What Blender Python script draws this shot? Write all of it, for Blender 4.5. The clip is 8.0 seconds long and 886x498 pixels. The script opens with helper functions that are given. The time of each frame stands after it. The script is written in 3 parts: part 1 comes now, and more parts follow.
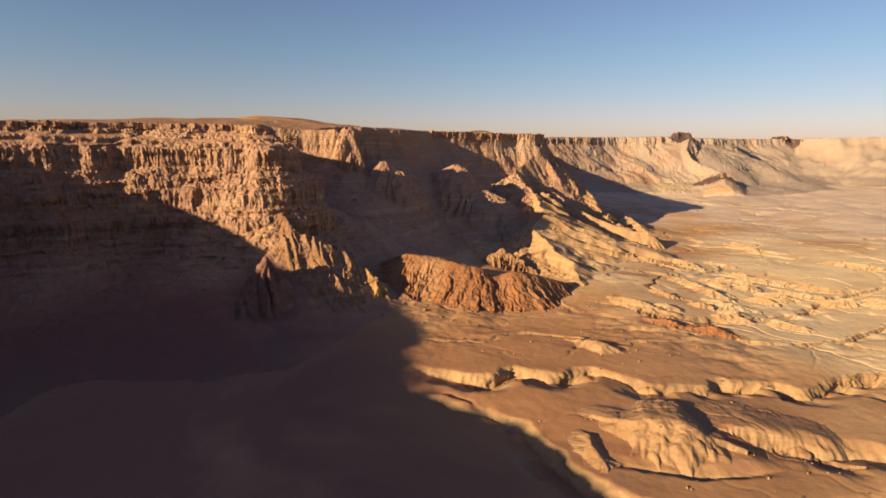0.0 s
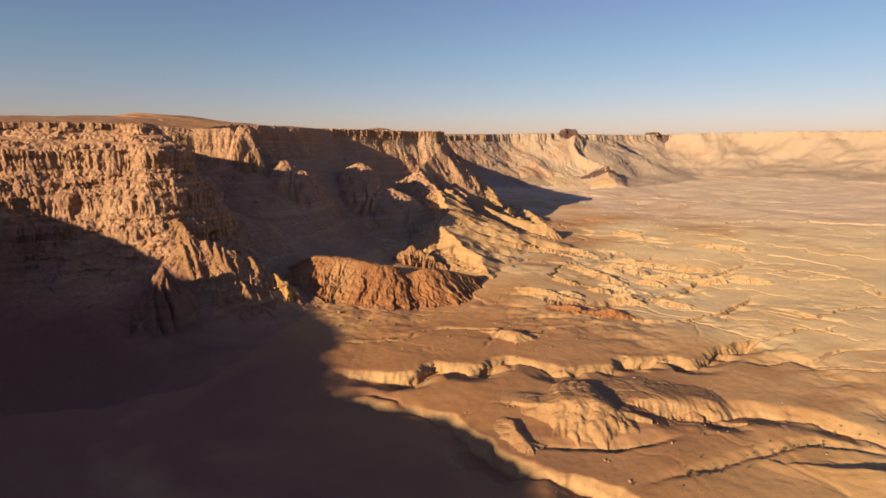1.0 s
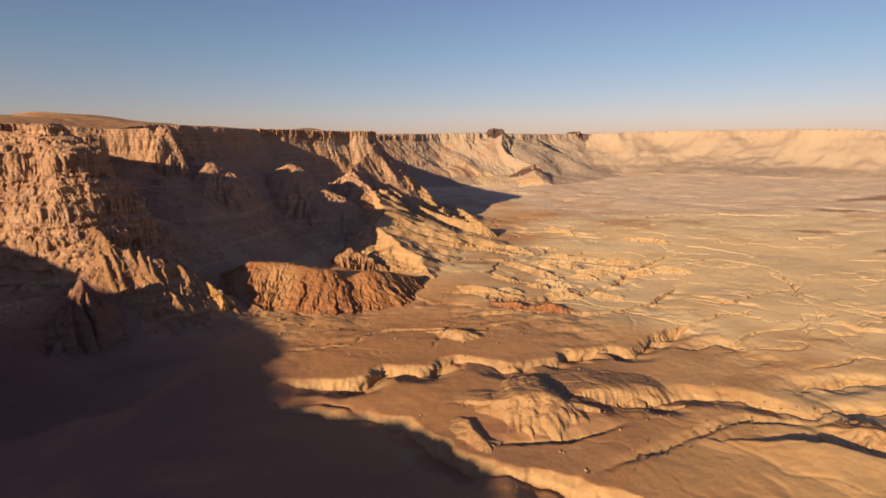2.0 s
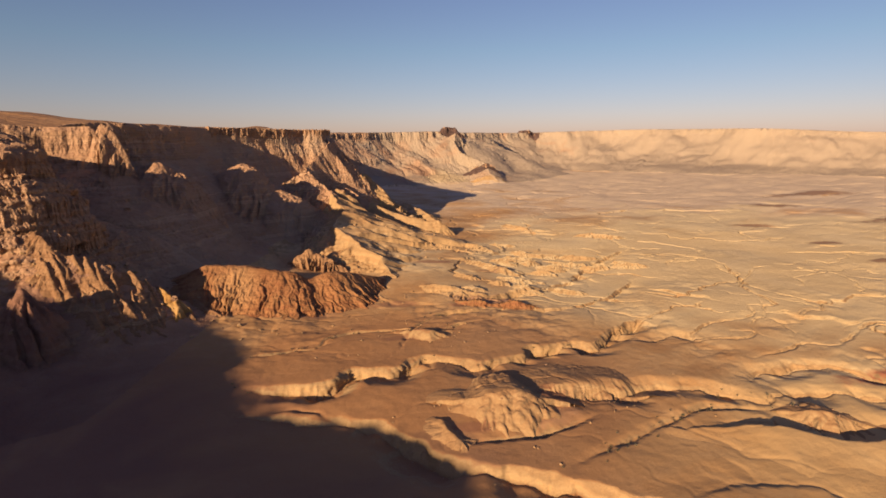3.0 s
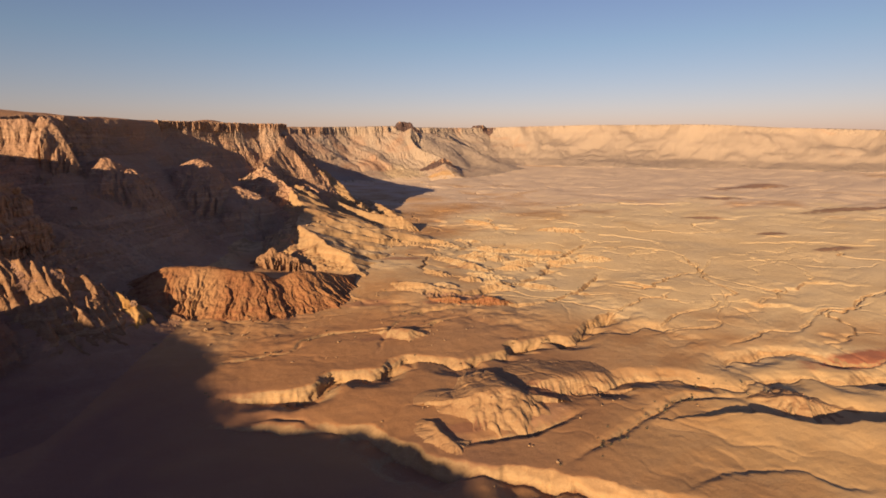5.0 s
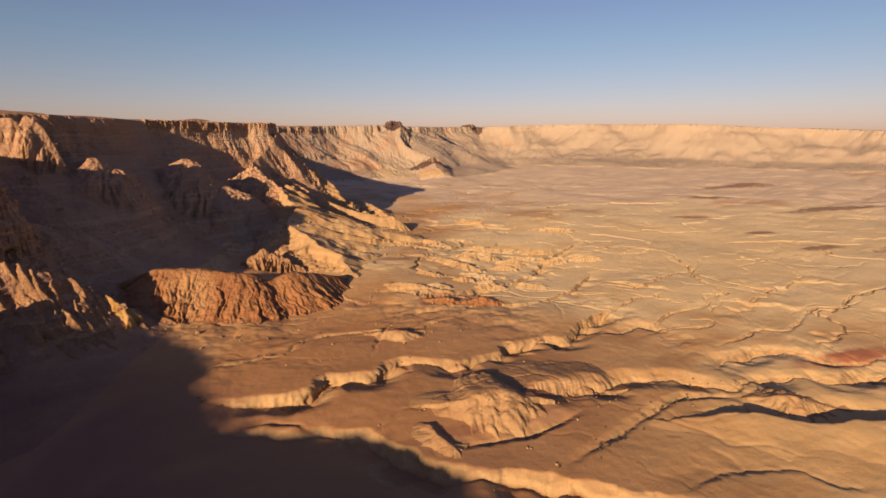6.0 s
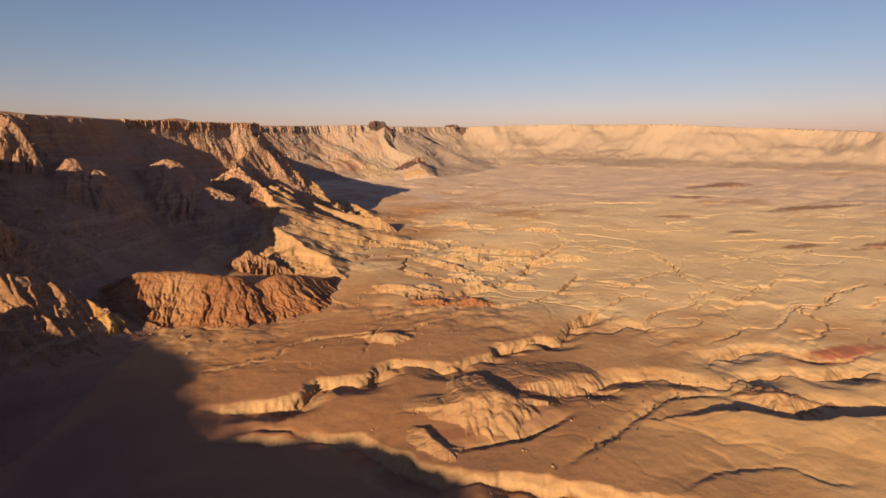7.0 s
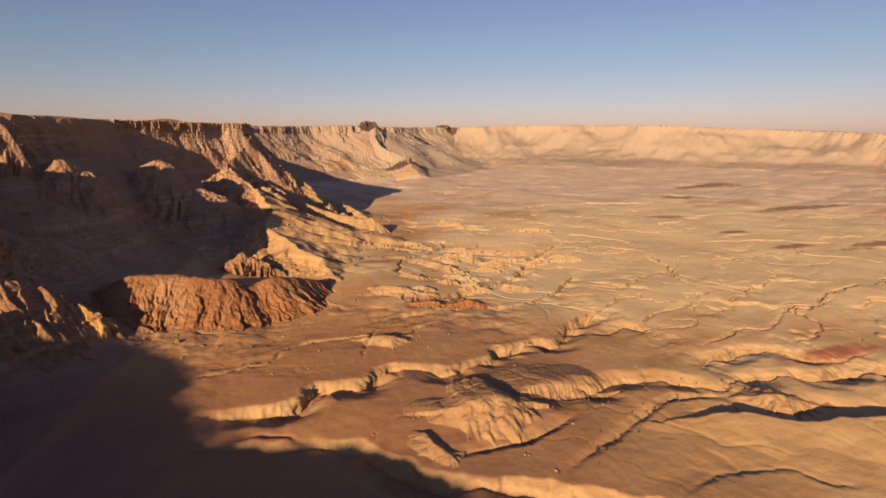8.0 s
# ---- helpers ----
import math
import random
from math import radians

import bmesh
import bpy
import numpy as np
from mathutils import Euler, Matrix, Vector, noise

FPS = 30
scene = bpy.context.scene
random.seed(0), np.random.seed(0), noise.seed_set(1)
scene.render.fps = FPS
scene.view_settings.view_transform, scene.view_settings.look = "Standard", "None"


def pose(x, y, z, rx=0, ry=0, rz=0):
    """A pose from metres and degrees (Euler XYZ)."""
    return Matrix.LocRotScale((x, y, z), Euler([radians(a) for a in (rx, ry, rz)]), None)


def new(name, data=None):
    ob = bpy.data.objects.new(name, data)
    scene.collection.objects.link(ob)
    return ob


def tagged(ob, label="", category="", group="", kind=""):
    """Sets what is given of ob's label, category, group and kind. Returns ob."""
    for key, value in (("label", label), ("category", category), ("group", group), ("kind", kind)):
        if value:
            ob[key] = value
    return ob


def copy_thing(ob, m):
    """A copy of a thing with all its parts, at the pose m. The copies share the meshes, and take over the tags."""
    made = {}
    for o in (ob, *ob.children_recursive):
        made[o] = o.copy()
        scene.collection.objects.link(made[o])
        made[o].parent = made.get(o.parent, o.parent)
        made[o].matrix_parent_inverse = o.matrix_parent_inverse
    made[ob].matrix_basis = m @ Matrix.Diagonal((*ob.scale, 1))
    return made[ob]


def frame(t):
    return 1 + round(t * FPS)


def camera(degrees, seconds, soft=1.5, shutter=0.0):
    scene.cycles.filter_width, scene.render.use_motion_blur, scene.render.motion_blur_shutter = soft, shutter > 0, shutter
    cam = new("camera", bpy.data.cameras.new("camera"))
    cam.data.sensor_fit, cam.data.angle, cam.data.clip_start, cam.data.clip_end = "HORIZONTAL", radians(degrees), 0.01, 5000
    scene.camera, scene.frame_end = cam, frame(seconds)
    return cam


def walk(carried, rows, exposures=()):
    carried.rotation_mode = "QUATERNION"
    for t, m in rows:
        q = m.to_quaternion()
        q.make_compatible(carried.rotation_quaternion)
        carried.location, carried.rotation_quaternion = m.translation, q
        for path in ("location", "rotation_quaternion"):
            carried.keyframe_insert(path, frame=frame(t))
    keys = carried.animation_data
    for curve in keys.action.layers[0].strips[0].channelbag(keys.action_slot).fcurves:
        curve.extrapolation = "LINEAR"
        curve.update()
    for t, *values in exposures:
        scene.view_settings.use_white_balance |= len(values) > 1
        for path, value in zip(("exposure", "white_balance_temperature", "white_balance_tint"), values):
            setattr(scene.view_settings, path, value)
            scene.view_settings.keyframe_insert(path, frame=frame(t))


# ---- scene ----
# A desert erosion crater at low sun, seen from a drone that drifts along its rim.
# Flight path: seconds, x, y, z in metres, yaw, pitch, roll in degrees.
PATH = [
    (0.0, 12.10, 1.88, -1.04, 10.854, -11.023, 0.679),
    (0.3, 7.80, 1.16, -0.78, 9.227, -11.094, 0.701),
    (0.5, 5.52, 1.25, -0.75, 7.578, -11.104, 0.584),
    (0.7, 3.35, 1.26, -0.80, 5.543, -11.131, 0.433),
    (1.0, 0.00, 0.00, 0.00, -0.000, -11.237, 0.138),
    (1.5, -7.88, 2.41, -0.00, -4.932, -11.281, -0.133),
    (2.0, -13.17, 3.81, 0.42, -7.699, -11.271, -0.172),
    (2.2, -15.56, 4.22, 0.80, -9.830, -11.300, -0.216),
    (3.3, -27.51, 11.32, 0.28, -13.277, -11.499, -0.155),
    (3.5, -29.80, 13.66, 0.03, -13.782, -11.576, -0.096),
    (4.0, -35.21, 16.95, 0.34, -15.023, -11.804, -0.091),
    (4.5, -39.77, 20.85, 0.51, -16.591, -12.037, -0.112),
    (4.7, -41.56, 21.91, 0.36, -17.314, -12.002, -0.103),
    (5.8, -47.50, 27.53, 0.93, -18.891, -12.032, -0.020),
    (6.0, -47.90, 27.99, 1.69, -19.238, -12.067, -0.008),
    (6.5, -50.20, 30.55, 1.94, -20.346, -12.060, 0.006),
    (7.0, -52.70, 33.13, 2.23, -21.059, -12.071, 0.032),
    (7.5, -54.82, 35.40, 2.79, -21.614, -12.082, 0.051),
    (8.0, -57.70, 38.67, 3.22, -22.119, -12.041, 0.081),
]
cam = camera(80.07, 8.0, soft=1.65)
walk(cam, [(t, pose(x, y, z, 90 + pitch, 0, yaw) @ pose(0, 0, 0, 0, 0, roll))
           for t, x, y, z, yaw, pitch, roll in PATH],
     exposures=[(0.0, 1.02, 6500, 30), (2.0, 0.80, 6550, 34), (4.0, 0.73, 6650, 36), (8.0, 0.68, 6750, 39)])

# ---- light ----
SUN_DIR = Vector((0.675, 0.738, -0.275)).normalized()  # the way the sunlight travels
sun = new("sun", bpy.data.lights.new("sun", "SUN"))
sun.data.energy, sun.data.angle, sun.data.color = 5.0, radians(0.5), (1.0, 0.81, 0.47)
sun.rotation_euler = SUN_DIR.to_track_quat("-Z", "Y").to_euler()

world = bpy.data.worlds.new("desert_sky")
scene.world = world
world.use_nodes = True
wn = world.node_tree
wn.nodes.clear()
sky = wn.nodes.new("ShaderNodeTexSky")
sky.sky_type, sky.sun_disc = "NISHITA", False
sky.sun_elevation = math.asin(-SUN_DIR.z)
sky.sun_rotation = math.atan2(-SUN_DIR.x, -SUN_DIR.y)
sky.altitude, sky.air_density, sky.dust_density, sky.ozone_density = 1500, 1.1, 1.4, 1.6
bg = wn.nodes.new("ShaderNodeBackground")
bg.inputs["Strength"].default_value = 0.047
# dust low over the horizon, and the clear blue above it
way = wn.nodes.new("ShaderNodeTexCoord")
up = wn.nodes.new("ShaderNodeSeparateXYZ")
wn.links.new(way.outputs["Generated"], up.inputs[0])
dust = wn.nodes.new("ShaderNodeValToRGB")
dust.color_ramp.elements[0].position, dust.color_ramp.elements[0].color = 0.0, (1.02, 0.85, 0.90, 1)
dust.color_ramp.elements[1].position, dust.color_ramp.elements[1].color = 0.16, (0.89, 1.04, 1.0, 1)
mid_sky = dust.color_ramp.elements.new(0.05)
mid_sky.color = (1.02, 0.94, 0.96, 1)
zenith = dust.color_ramp.elements.new(0.55)
zenith.color = (1.02, 0.90, 1.22, 1)
wn.links.new(up.outputs["Z"], dust.inputs[0])
tint = wn.nodes.new("ShaderNodeMix")
tint.data_type, tint.blend_type = "RGBA", "MULTIPLY"
tint.inputs[0].default_value = 1.0
wout = wn.nodes.new("ShaderNodeOutputWorld")
wn.links.new(sky.outputs[0], tint.inputs[6])
wn.links.new(dust.outputs[0], tint.inputs[7])
wn.links.new(tint.outputs[2], bg.inputs[0])
wn.links.new(bg.outputs[0], wout.inputs[0])


# ---- materials ----
def shader(name):
    mat = bpy.data.materials.new(name)
    mat.use_nodes = True
    nt = mat.node_tree
    return mat, nt, nt.nodes["Principled BSDF"]


def noise_tex(nt, co, scale, detail=5, rough=0.55, distortion=0.0):
    n = nt.nodes.new("ShaderNodeTexNoise")
    n.inputs["Scale"].default_value, n.inputs["Detail"].default_value = scale, detail
    n.inputs["Roughness"].default_value, n.inputs["Distortion"].default_value = rough, distortion
    nt.links.new(co, n.inputs["Vector"])
    return n.outputs["Fac"]


def ramp(nt, fac, stops):
    r = nt.nodes.new("ShaderNodeValToRGB")
    e = r.color_ramp.elements
    while len(e) < len(stops):
        e.new(0.5)
    for k, (p, c) in zip(e, stops):
        k.position = p
        k.color = (*c, 1) if len(c) == 3 else c
    nt.links.new(fac, r.inputs[0])
    return r.outputs[0]


def grey(v):
    return (v, v, v)


def mix(nt, fac, a, b, mode="MIX"):
    m = nt.nodes.new("ShaderNodeMix")
    m.data_type, m.blend_type = "RGBA", mode
    for sock, v in ((m.inputs[0], fac), (m.inputs[6], a), (m.inputs[7], b)):
        if isinstance(v, (int, float)):
            sock.default_value = v
        elif isinstance(v, tuple):
            sock.default_value = (*v, 1)
        else:
            nt.links.new(v, sock)
    return m.outputs[2]


def calc(nt, op, a, b=0.0, clamp=False):
    m = nt.nodes.new("ShaderNodeMath")
    m.operation, m.use_clamp = op, clamp
    for sock, v in zip(m.inputs, (a, b)):
        if isinstance(v, (int, float)):
            sock.default_value = v
        else:
            nt.links.new(v, sock)
    return m.outputs[0]


def scaled(nt, co, sx, sy, sz):
    m = nt.nodes.new("ShaderNodeMapping")
    m.inputs["Scale"].default_value = (sx, sy, sz)
    nt.links.new(co, m.inputs["Vector"])
    return m.outputs[0]


def patch_mask(nt, co, x, y, rx, ry, wobble):
    """1 inside an uneven ellipse on the ground, 0 outside."""
    m = nt.nodes.new("ShaderNodeMapping")
    m.inputs["Location"].default_value = (-x / rx, -y / ry, 0)
    m.inputs["Scale"].default_value = (1 / rx, 1 / ry, 0)
    nt.links.new(co, m.inputs["Vector"])
    ln = nt.nodes.new("ShaderNodeVectorMath")
    ln.operation = "LENGTH"
    nt.links.new(m.outputs[0], ln.inputs[0])
    v = calc(nt, "ADD", ln.outputs["Value"], calc(nt, "MULTIPLY", calc(nt, "SUBTRACT", wobble, 0.5), 1.6))
    return ramp(nt, v, [(0.55, grey(1)), (1.0, grey(0))])


def desert_material(name, sand, sand_dark, sand_pale, strata, relief=1.0, stains=(), slope=(0.72, 0.90), veils=(), rocky=True):
    """Sand and dust on the flats, banded rock where it is steep."""
    mat, nt, p = shader(name)
    geo = nt.nodes.new("ShaderNodeNewGeometry")
    co = geo.outputs["Position"]
    sep = nt.nodes.new("ShaderNodeSeparateXYZ")
    nt.links.new(co, sep.inputs[0])
    nrm = nt.nodes.new("ShaderNodeSeparateXYZ")
    nt.links.new(geo.outputs["Normal"], nrm.inputs[0])
    big = noise_tex(nt, co, 0.006, 4, 0.5, 0.6)
    mid = noise_tex(nt, co, 0.045, 6, 0.6, 0.4)
    fine = noise_tex(nt, co, 0.6, 8, 0.65)
    grit = noise_tex(nt, co, 3.0, 4, 0.7)
    col = mix(nt, ramp(nt, big, [(0.35, grey(0)), (0.68, grey(1))]), sand, sand_dark)
    col = mix(nt, ramp(nt, mid, [(0.45, grey(0)), (0.75, grey(0.7))]), col, sand_pale)
    col = mix(nt, ramp(nt, fine, [(0.42, grey(0)), (0.72, grey(0.45))]), col, sand_dark)
    # bedding: colour runs with height, bent a little by noise
    bed = calc(nt, "ADD", sep.outputs["Z"], calc(nt, "MULTIPLY", mid, 9.0))
    comb = nt.nodes.new("ShaderNodeCombineXYZ")
    nt.links.new(bed, comb.inputs["Z"])
    nt.links.new(calc(nt, "MULTIPLY", sep.outputs["X"], 0.02), comb.inputs["X"])
    nt.links.new(calc(nt, "MULTIPLY", sep.outputs["Y"], 0.02), comb.inputs["Y"])
    band = noise_tex(nt, comb.outputs[0], 0.11, 6, 0.62)
    rock = ramp(nt, band, strata)
    rock = mix(nt, ramp(nt, fine, [(0.45, grey(0)), (0.7, grey(0.5))]), rock, strata[0][1])
    steep = ramp(nt, calc(nt, "ADD", nrm.outputs["Z"], calc(nt, "MULTIPLY", calc(nt, "SUBTRACT", fine, 0.5), 0.25)),
                 [(slope[0], grey(1)), (slope[1], grey(0))])
    # broad tones laid over the ground, painted haze and shade among them
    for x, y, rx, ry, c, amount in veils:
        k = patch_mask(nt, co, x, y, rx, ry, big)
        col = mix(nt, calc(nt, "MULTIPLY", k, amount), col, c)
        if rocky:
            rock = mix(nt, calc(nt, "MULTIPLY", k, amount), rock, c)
    for x, y, rx, ry, c in stains:
        k = patch_mask(nt, co, x, y, rx, ry, mid)
        col = mix(nt, calc(nt, "MULTIPLY", k, 0.85), col, c)
    col = mix(nt, steep, col, rock)
    col = mix(nt, ramp(nt, grit, [(0.35, grey(0.0)), (0.75, grey(0.25))]), col, sand_dark)
    nt.links.new(col, p.inputs["Base Color"])
    p.inputs["Roughness"].default_value = 0.92
    p.inputs["Specular IOR Level"].default_value = 0.15
    b1 = nt.nodes.new("ShaderNodeBump")
    b1.inputs["Strength"].default_value, b1.inputs["Distance"].default_value = 0.55 * relief, 2.2
    nt.links.new(fine, b1.inputs["Height"])
    b2 = nt.nodes.new("ShaderNodeBump")
    b2.inputs["Strength"].default_value, b2.inputs["Distance"].default_value = 0.5 * relief, 9.0
    nt.links.new(noise_tex(nt, co, 0.13, 7, 0.62), b2.inputs["Height"])
    b3 = nt.nodes.new("ShaderNodeBump")
    b3.inputs["Strength"].default_value, b3.inputs["Distance"].default_value = 0.4 * relief, 4.0
    beds = noise_tex(nt, comb.outputs[0], 0.33, 5, 0.6)
    nt.links.new(calc(nt, "MULTIPLY", beds, steep), b3.inputs["Height"])
    vor = nt.nodes.new("ShaderNodeTexVoronoi")
    vor.inputs["Scale"].default_value = 0.24
    nt.links.new(scaled(nt, co, 1.0, 1.0, 0.7), vor.inputs["Vector"])
    b4 = nt.nodes.new("ShaderNodeBump")
    b4.inputs["Strength"].default_value, b4.inputs["Distance"].default_value = 0.55 * relief, 3.0
    nt.links.new(calc(nt, "MULTIPLY", vor.outputs["Distance"], steep), b4.inputs["Height"])
    nt.links.new(b3.outputs[0], b4.inputs["Normal"])
    nt.links.new(b4.outputs[0], b2.inputs["Normal"])
    nt.links.new(b2.outputs[0], b1.inputs["Normal"])
    nt.links.new(b1.outputs[0], p.inputs["Normal"])
    return mat


ROCK = [(0.30, (0.30, 0.178, 0.102)), (0.44, (0.45, 0.285, 0.16)), (0.52, (0.38, 0.226, 0.128)),
        (0.60, (0.52, 0.345, 0.20)), (0.72, (0.42, 0.25, 0.142))]
BANK = [(0.30, (0.26, 0.16, 0.072)), (0.45, (0.38, 0.257, 0.12)), (0.55, (0.32, 0.20, 0.09)), (0.70, (0.45, 0.315, 0.155))]
RED = [(0.30, (0.18, 0.07, 0.032)), (0.45, (0.31, 0.155, 0.06)), (0.55, (0.23, 0.095, 0.04)), (0.70, (0.37, 0.205, 0.085))]
MARL = [(0.30, (0.17, 0.09, 0.045)), (0.45, (0.31, 0.185, 0.09)), (0.55, (0.24, 0.13, 0.06)), (0.70, (0.40, 0.26, 0.135))]
BASALT = [(0.30, (0.06, 0.04, 0.034)), (0.5, (0.11, 0.07, 0.055)), (0.70, (0.16, 0.10, 0.075))]
STAINS = [(131, 585, 26, 11, (0.27, 0.125, 0.065)), (49, 596, 34, 12, (0.30, 0.15, 0.075)), (45, 488, 26, 9, (0.28, 0.14, 0.07)),
          (142, 808, 40, 14, (0.32, 0.17, 0.09)), (224, 749, 30, 10, (0.30, 0.165, 0.09)), (140, 352, 20, 9, (0.27, 0.12, 0.06)), (70, 318, 22, 8, (0.30, 0.14, 0.07)), (462, 336, 80, 17, (0.33, 0.085, 0.045)), (-60, 585, 60, 26, (0.36, 0.18, 0.09)), (165, 600, 45, 30, (0.38, 0.20, 0.11)),
          (120, 330, 36, 20, (0.42, 0.23, 0.115)), (1800, 1660, 230, 60, (0.20, 0.11, 0.065)), (1330, 1366, 110, 40, (0.22, 0.12, 0.07)),
          (1480, 1060, 240, 36, (0.19, 0.10, 0.06)), (944, 840, 50, 20, (0.22, 0.12, 0.07)), (915, 690, 66, 20, (0.22, 0.12, 0.07)),
          (1180, 640, 240, 26, (0.24, 0.13, 0.08)), (980, 1060, 80, 24, (0.30, 0.17, 0.09))]
# painted haze at the far end, paler plain, brown gravel before the hill, painted shade along the near wall
# distance haze put into the base colour: far floor first, then far wall and tableland
PALE_HAZE = (1900, 2200, 2300, 2000, (0.60, 0.48, 0.315), 0.92)
GREY_HAZE = (2500, 2900, 3200, 2900, (0.37, 0.305, 0.21), 0.92)
YELLOW = (560, 2560, 130, 130, (0.62, 0.48, 0.25), 0.7)
GOLD = (350, 262, 190, 90, (0.62, 0.395, 0.15), 0.55)
PLAIN = (850, 800, 900, 700, (0.71, 0.56, 0.28), 0.75)
GRAVEL = (0, 410, 300, 230, (0.34, 0.165, 0.066), 0.8)
MARLY = (-30, 820, 75, 100, (0.36, 0.19, 0.08), 0.75)
# deepens the shadow below the near wall by darkening its base colour
WALL_SHADE = (-330, 270, 340, 300, (0.20, 0.098, 0.068), 0.85)
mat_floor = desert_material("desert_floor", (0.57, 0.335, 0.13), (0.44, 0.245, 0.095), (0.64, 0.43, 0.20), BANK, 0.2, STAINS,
                            (0.86, 0.96), (PALE_HAZE, PLAIN, GRAVEL, GOLD, WALL_SHADE, MARLY), False)
mat_cliff = desert_material("cliff_rock", (0.46, 0.27, 0.143), (0.35, 0.193, 0.10), (0.55, 0.355, 0.20), ROCK, 1.2, veils=(GREY_HAZE, WALL_SHADE, YELLOW, MARLY))
mat_plateau = desert_material("plateau_gravel", (0.34, 0.195, 0.09), (0.26, 0.14, 0.066), (0.39, 0.24, 0.12), ROCK, 0.6, veils=(GREY_HAZE,))
mat_red = desert_material("red_marl", (0.34, 0.175, 0.066), (0.26, 0.11, 0.042), (0.40, 0.235, 0.095), RED, 0.8, (), (0.70, 0.95), ((-120, 605, 34, 60, (0.40, 0.235, 0.10), 0.75), (8, 640, 26, 50, (0.36, 0.19, 0.075), 0.7)))
mat_hill = desert_material("hill_rock", (0.38, 0.222, 0.094), (0.29, 0.155, 0.068), (0.45, 0.29, 0.135), BANK, 0.3, ((139, 347, 15, 17, (0.27, 0.125, 0.06)), (70, 318, 20, 8, (0.26, 0.12, 0.06))), (0.75, 0.93))
mat_ochre = desert_material("yellow_sandstone", (0.39, 0.22, 0.065), (0.30, 0.16, 0.047), (0.45, 0.275, 0.10), [(0.30, (0.28, 0.145, 0.043)), (0.5, (0.40, 0.23, 0.07)), (0.70, (0.47, 0.295, 0.11))], 0.6)
mat_marl = desert_material("ochre_marl", (0.33, 0.185, 0.085), (0.25, 0.13, 0.06), (0.40, 0.245, 0.125), MARL, 0.7, (), (0.70, 0.95))
mat_basalt = desert_material("dark_basalt", (0.13, 0.08, 0.06), (0.09, 0.055, 0.045), (0.20, 0.125, 0.085), BASALT, 1.0)


# ---- noise and distance on arrays ----
PERM = np.random.RandomState(7).permutation(256)
PERM = np.concatenate([PERM, PERM, PERM]).astype(np.int32)
GRAD = np.array([(math.cos(a), math.sin(a)) for a in np.arange(16) * math.pi / 8], dtype=np.float32)


def perlin(x, y, seed=0):
    xi, yi = np.floor(x).astype(np.int32), np.floor(y).astype(np.int32)
    fx, fy = (x - xi).astype(np.float32), (y - yi).astype(np.float32)
    xi, yi = (xi + seed * 37) & 255, (yi + seed * 91) & 255
    u, v = fx * fx * fx * (fx * (fx * 6 - 15) + 10), fy * fy * fy * (fy * (fy * 6 - 15) + 10)

    def corner(dx, dy):
        g = GRAD[PERM[PERM[xi + dx] + yi + dy] & 15]
        return g[..., 0] * (fx - dx) + g[..., 1] * (fy - dy)
    a = corner(0, 0) * (1 - u) + corner(1, 0) * u
    b = corner(0, 1) * (1 - u) + corner(1, 1) * u
    return (a * (1 - v) + b * v) * 1.5


GRAD3 = np.array([(x, y, z) for x in (-1, 0, 1) for y in (-1, 0, 1) for z in (-1, 0, 1) if abs(x) + abs(y) + abs(z) == 2] + [(1, 1, 0), (-1, 1, 0), (0, -1, 1), (0, -1, -1)], dtype=np.float32)


def solid_noise(p, seed=0):
    """Gradient noise in space at the points p."""
    i = np.floor(p).astype(np.int32)
    f = (p - i).astype(np.float32)
    i = (i + seed * np.array((37, 91, 53))) & 255
    u = f * f * f * (f * (f * 6 - 15) + 10)
    total = np.zeros(len(p), dtype=np.float32)
    for dx in (0, 1):
        for dy in (0, 1):
            for dz in (0, 1):
                g = GRAD3[PERM[PERM[PERM[i[:, 0] + dx] + i[:, 1] + dy] + i[:, 2] + dz] & 15]
                w = (u[:, 0] if dx else 1 - u[:, 0]) * (u[:, 1] if dy else 1 - u[:, 1]) * (u[:, 2] if dz else 1 - u[:, 2])
                total += w * (g * (f - np.array((dx, dy, dz), dtype=np.float32))).sum(1)
    return total


def fbm(x, y, size, octaves=4, seed=0, gain=0.5):
    total, amp = 0.0, 1.0
    for k in range(octaves):
        total = total + amp * perlin(x / size * 2 ** k + 13.7 * k, y / size * 2 ** k + 5.1 * k, seed + k)
        amp *= gain
    return total


def ridged(x, y, size, octaves=3, seed=0):
    """0 in the crease of a gully, towards 1 on the backs between."""
    total, amp, norm = 0.0, 1.0, 0.0
    for k in range(octaves):
        total = total + amp * np.minimum(1.0, 2.2 * np.abs(perlin(x / size * 2 ** k + 3.3 * k, y / size * 2 ** k, seed + k)))
        norm += amp
        amp *= 0.5
    return total / norm


def smooth(a, b, v):
    k = np.clip((v - a) / (b - a), 0, 1)
    return k * k * (3 - 2 * k)


def spline(points, steps, closed=False):
    """Catmull-Rom through the points."""
    p = np.array(points, dtype=float)
    n = len(p)
    out = []
    for i in range(n if closed else n - 1):
        a, b, c, d = (p[(i + k) % n] if closed else p[min(max(i + k, 0), n - 1)] for k in (-1, 0, 1, 2))
        for s in np.arange(steps) / steps:
            out.append(0.5 * (2 * b + (c - a) * s + (2 * a - 5 * b + 4 * c - d) * s * s + (3 * b - a - 3 * c + d) * s ** 3))
    if not closed:
        out.append(p[-1])
    return np.array(out)


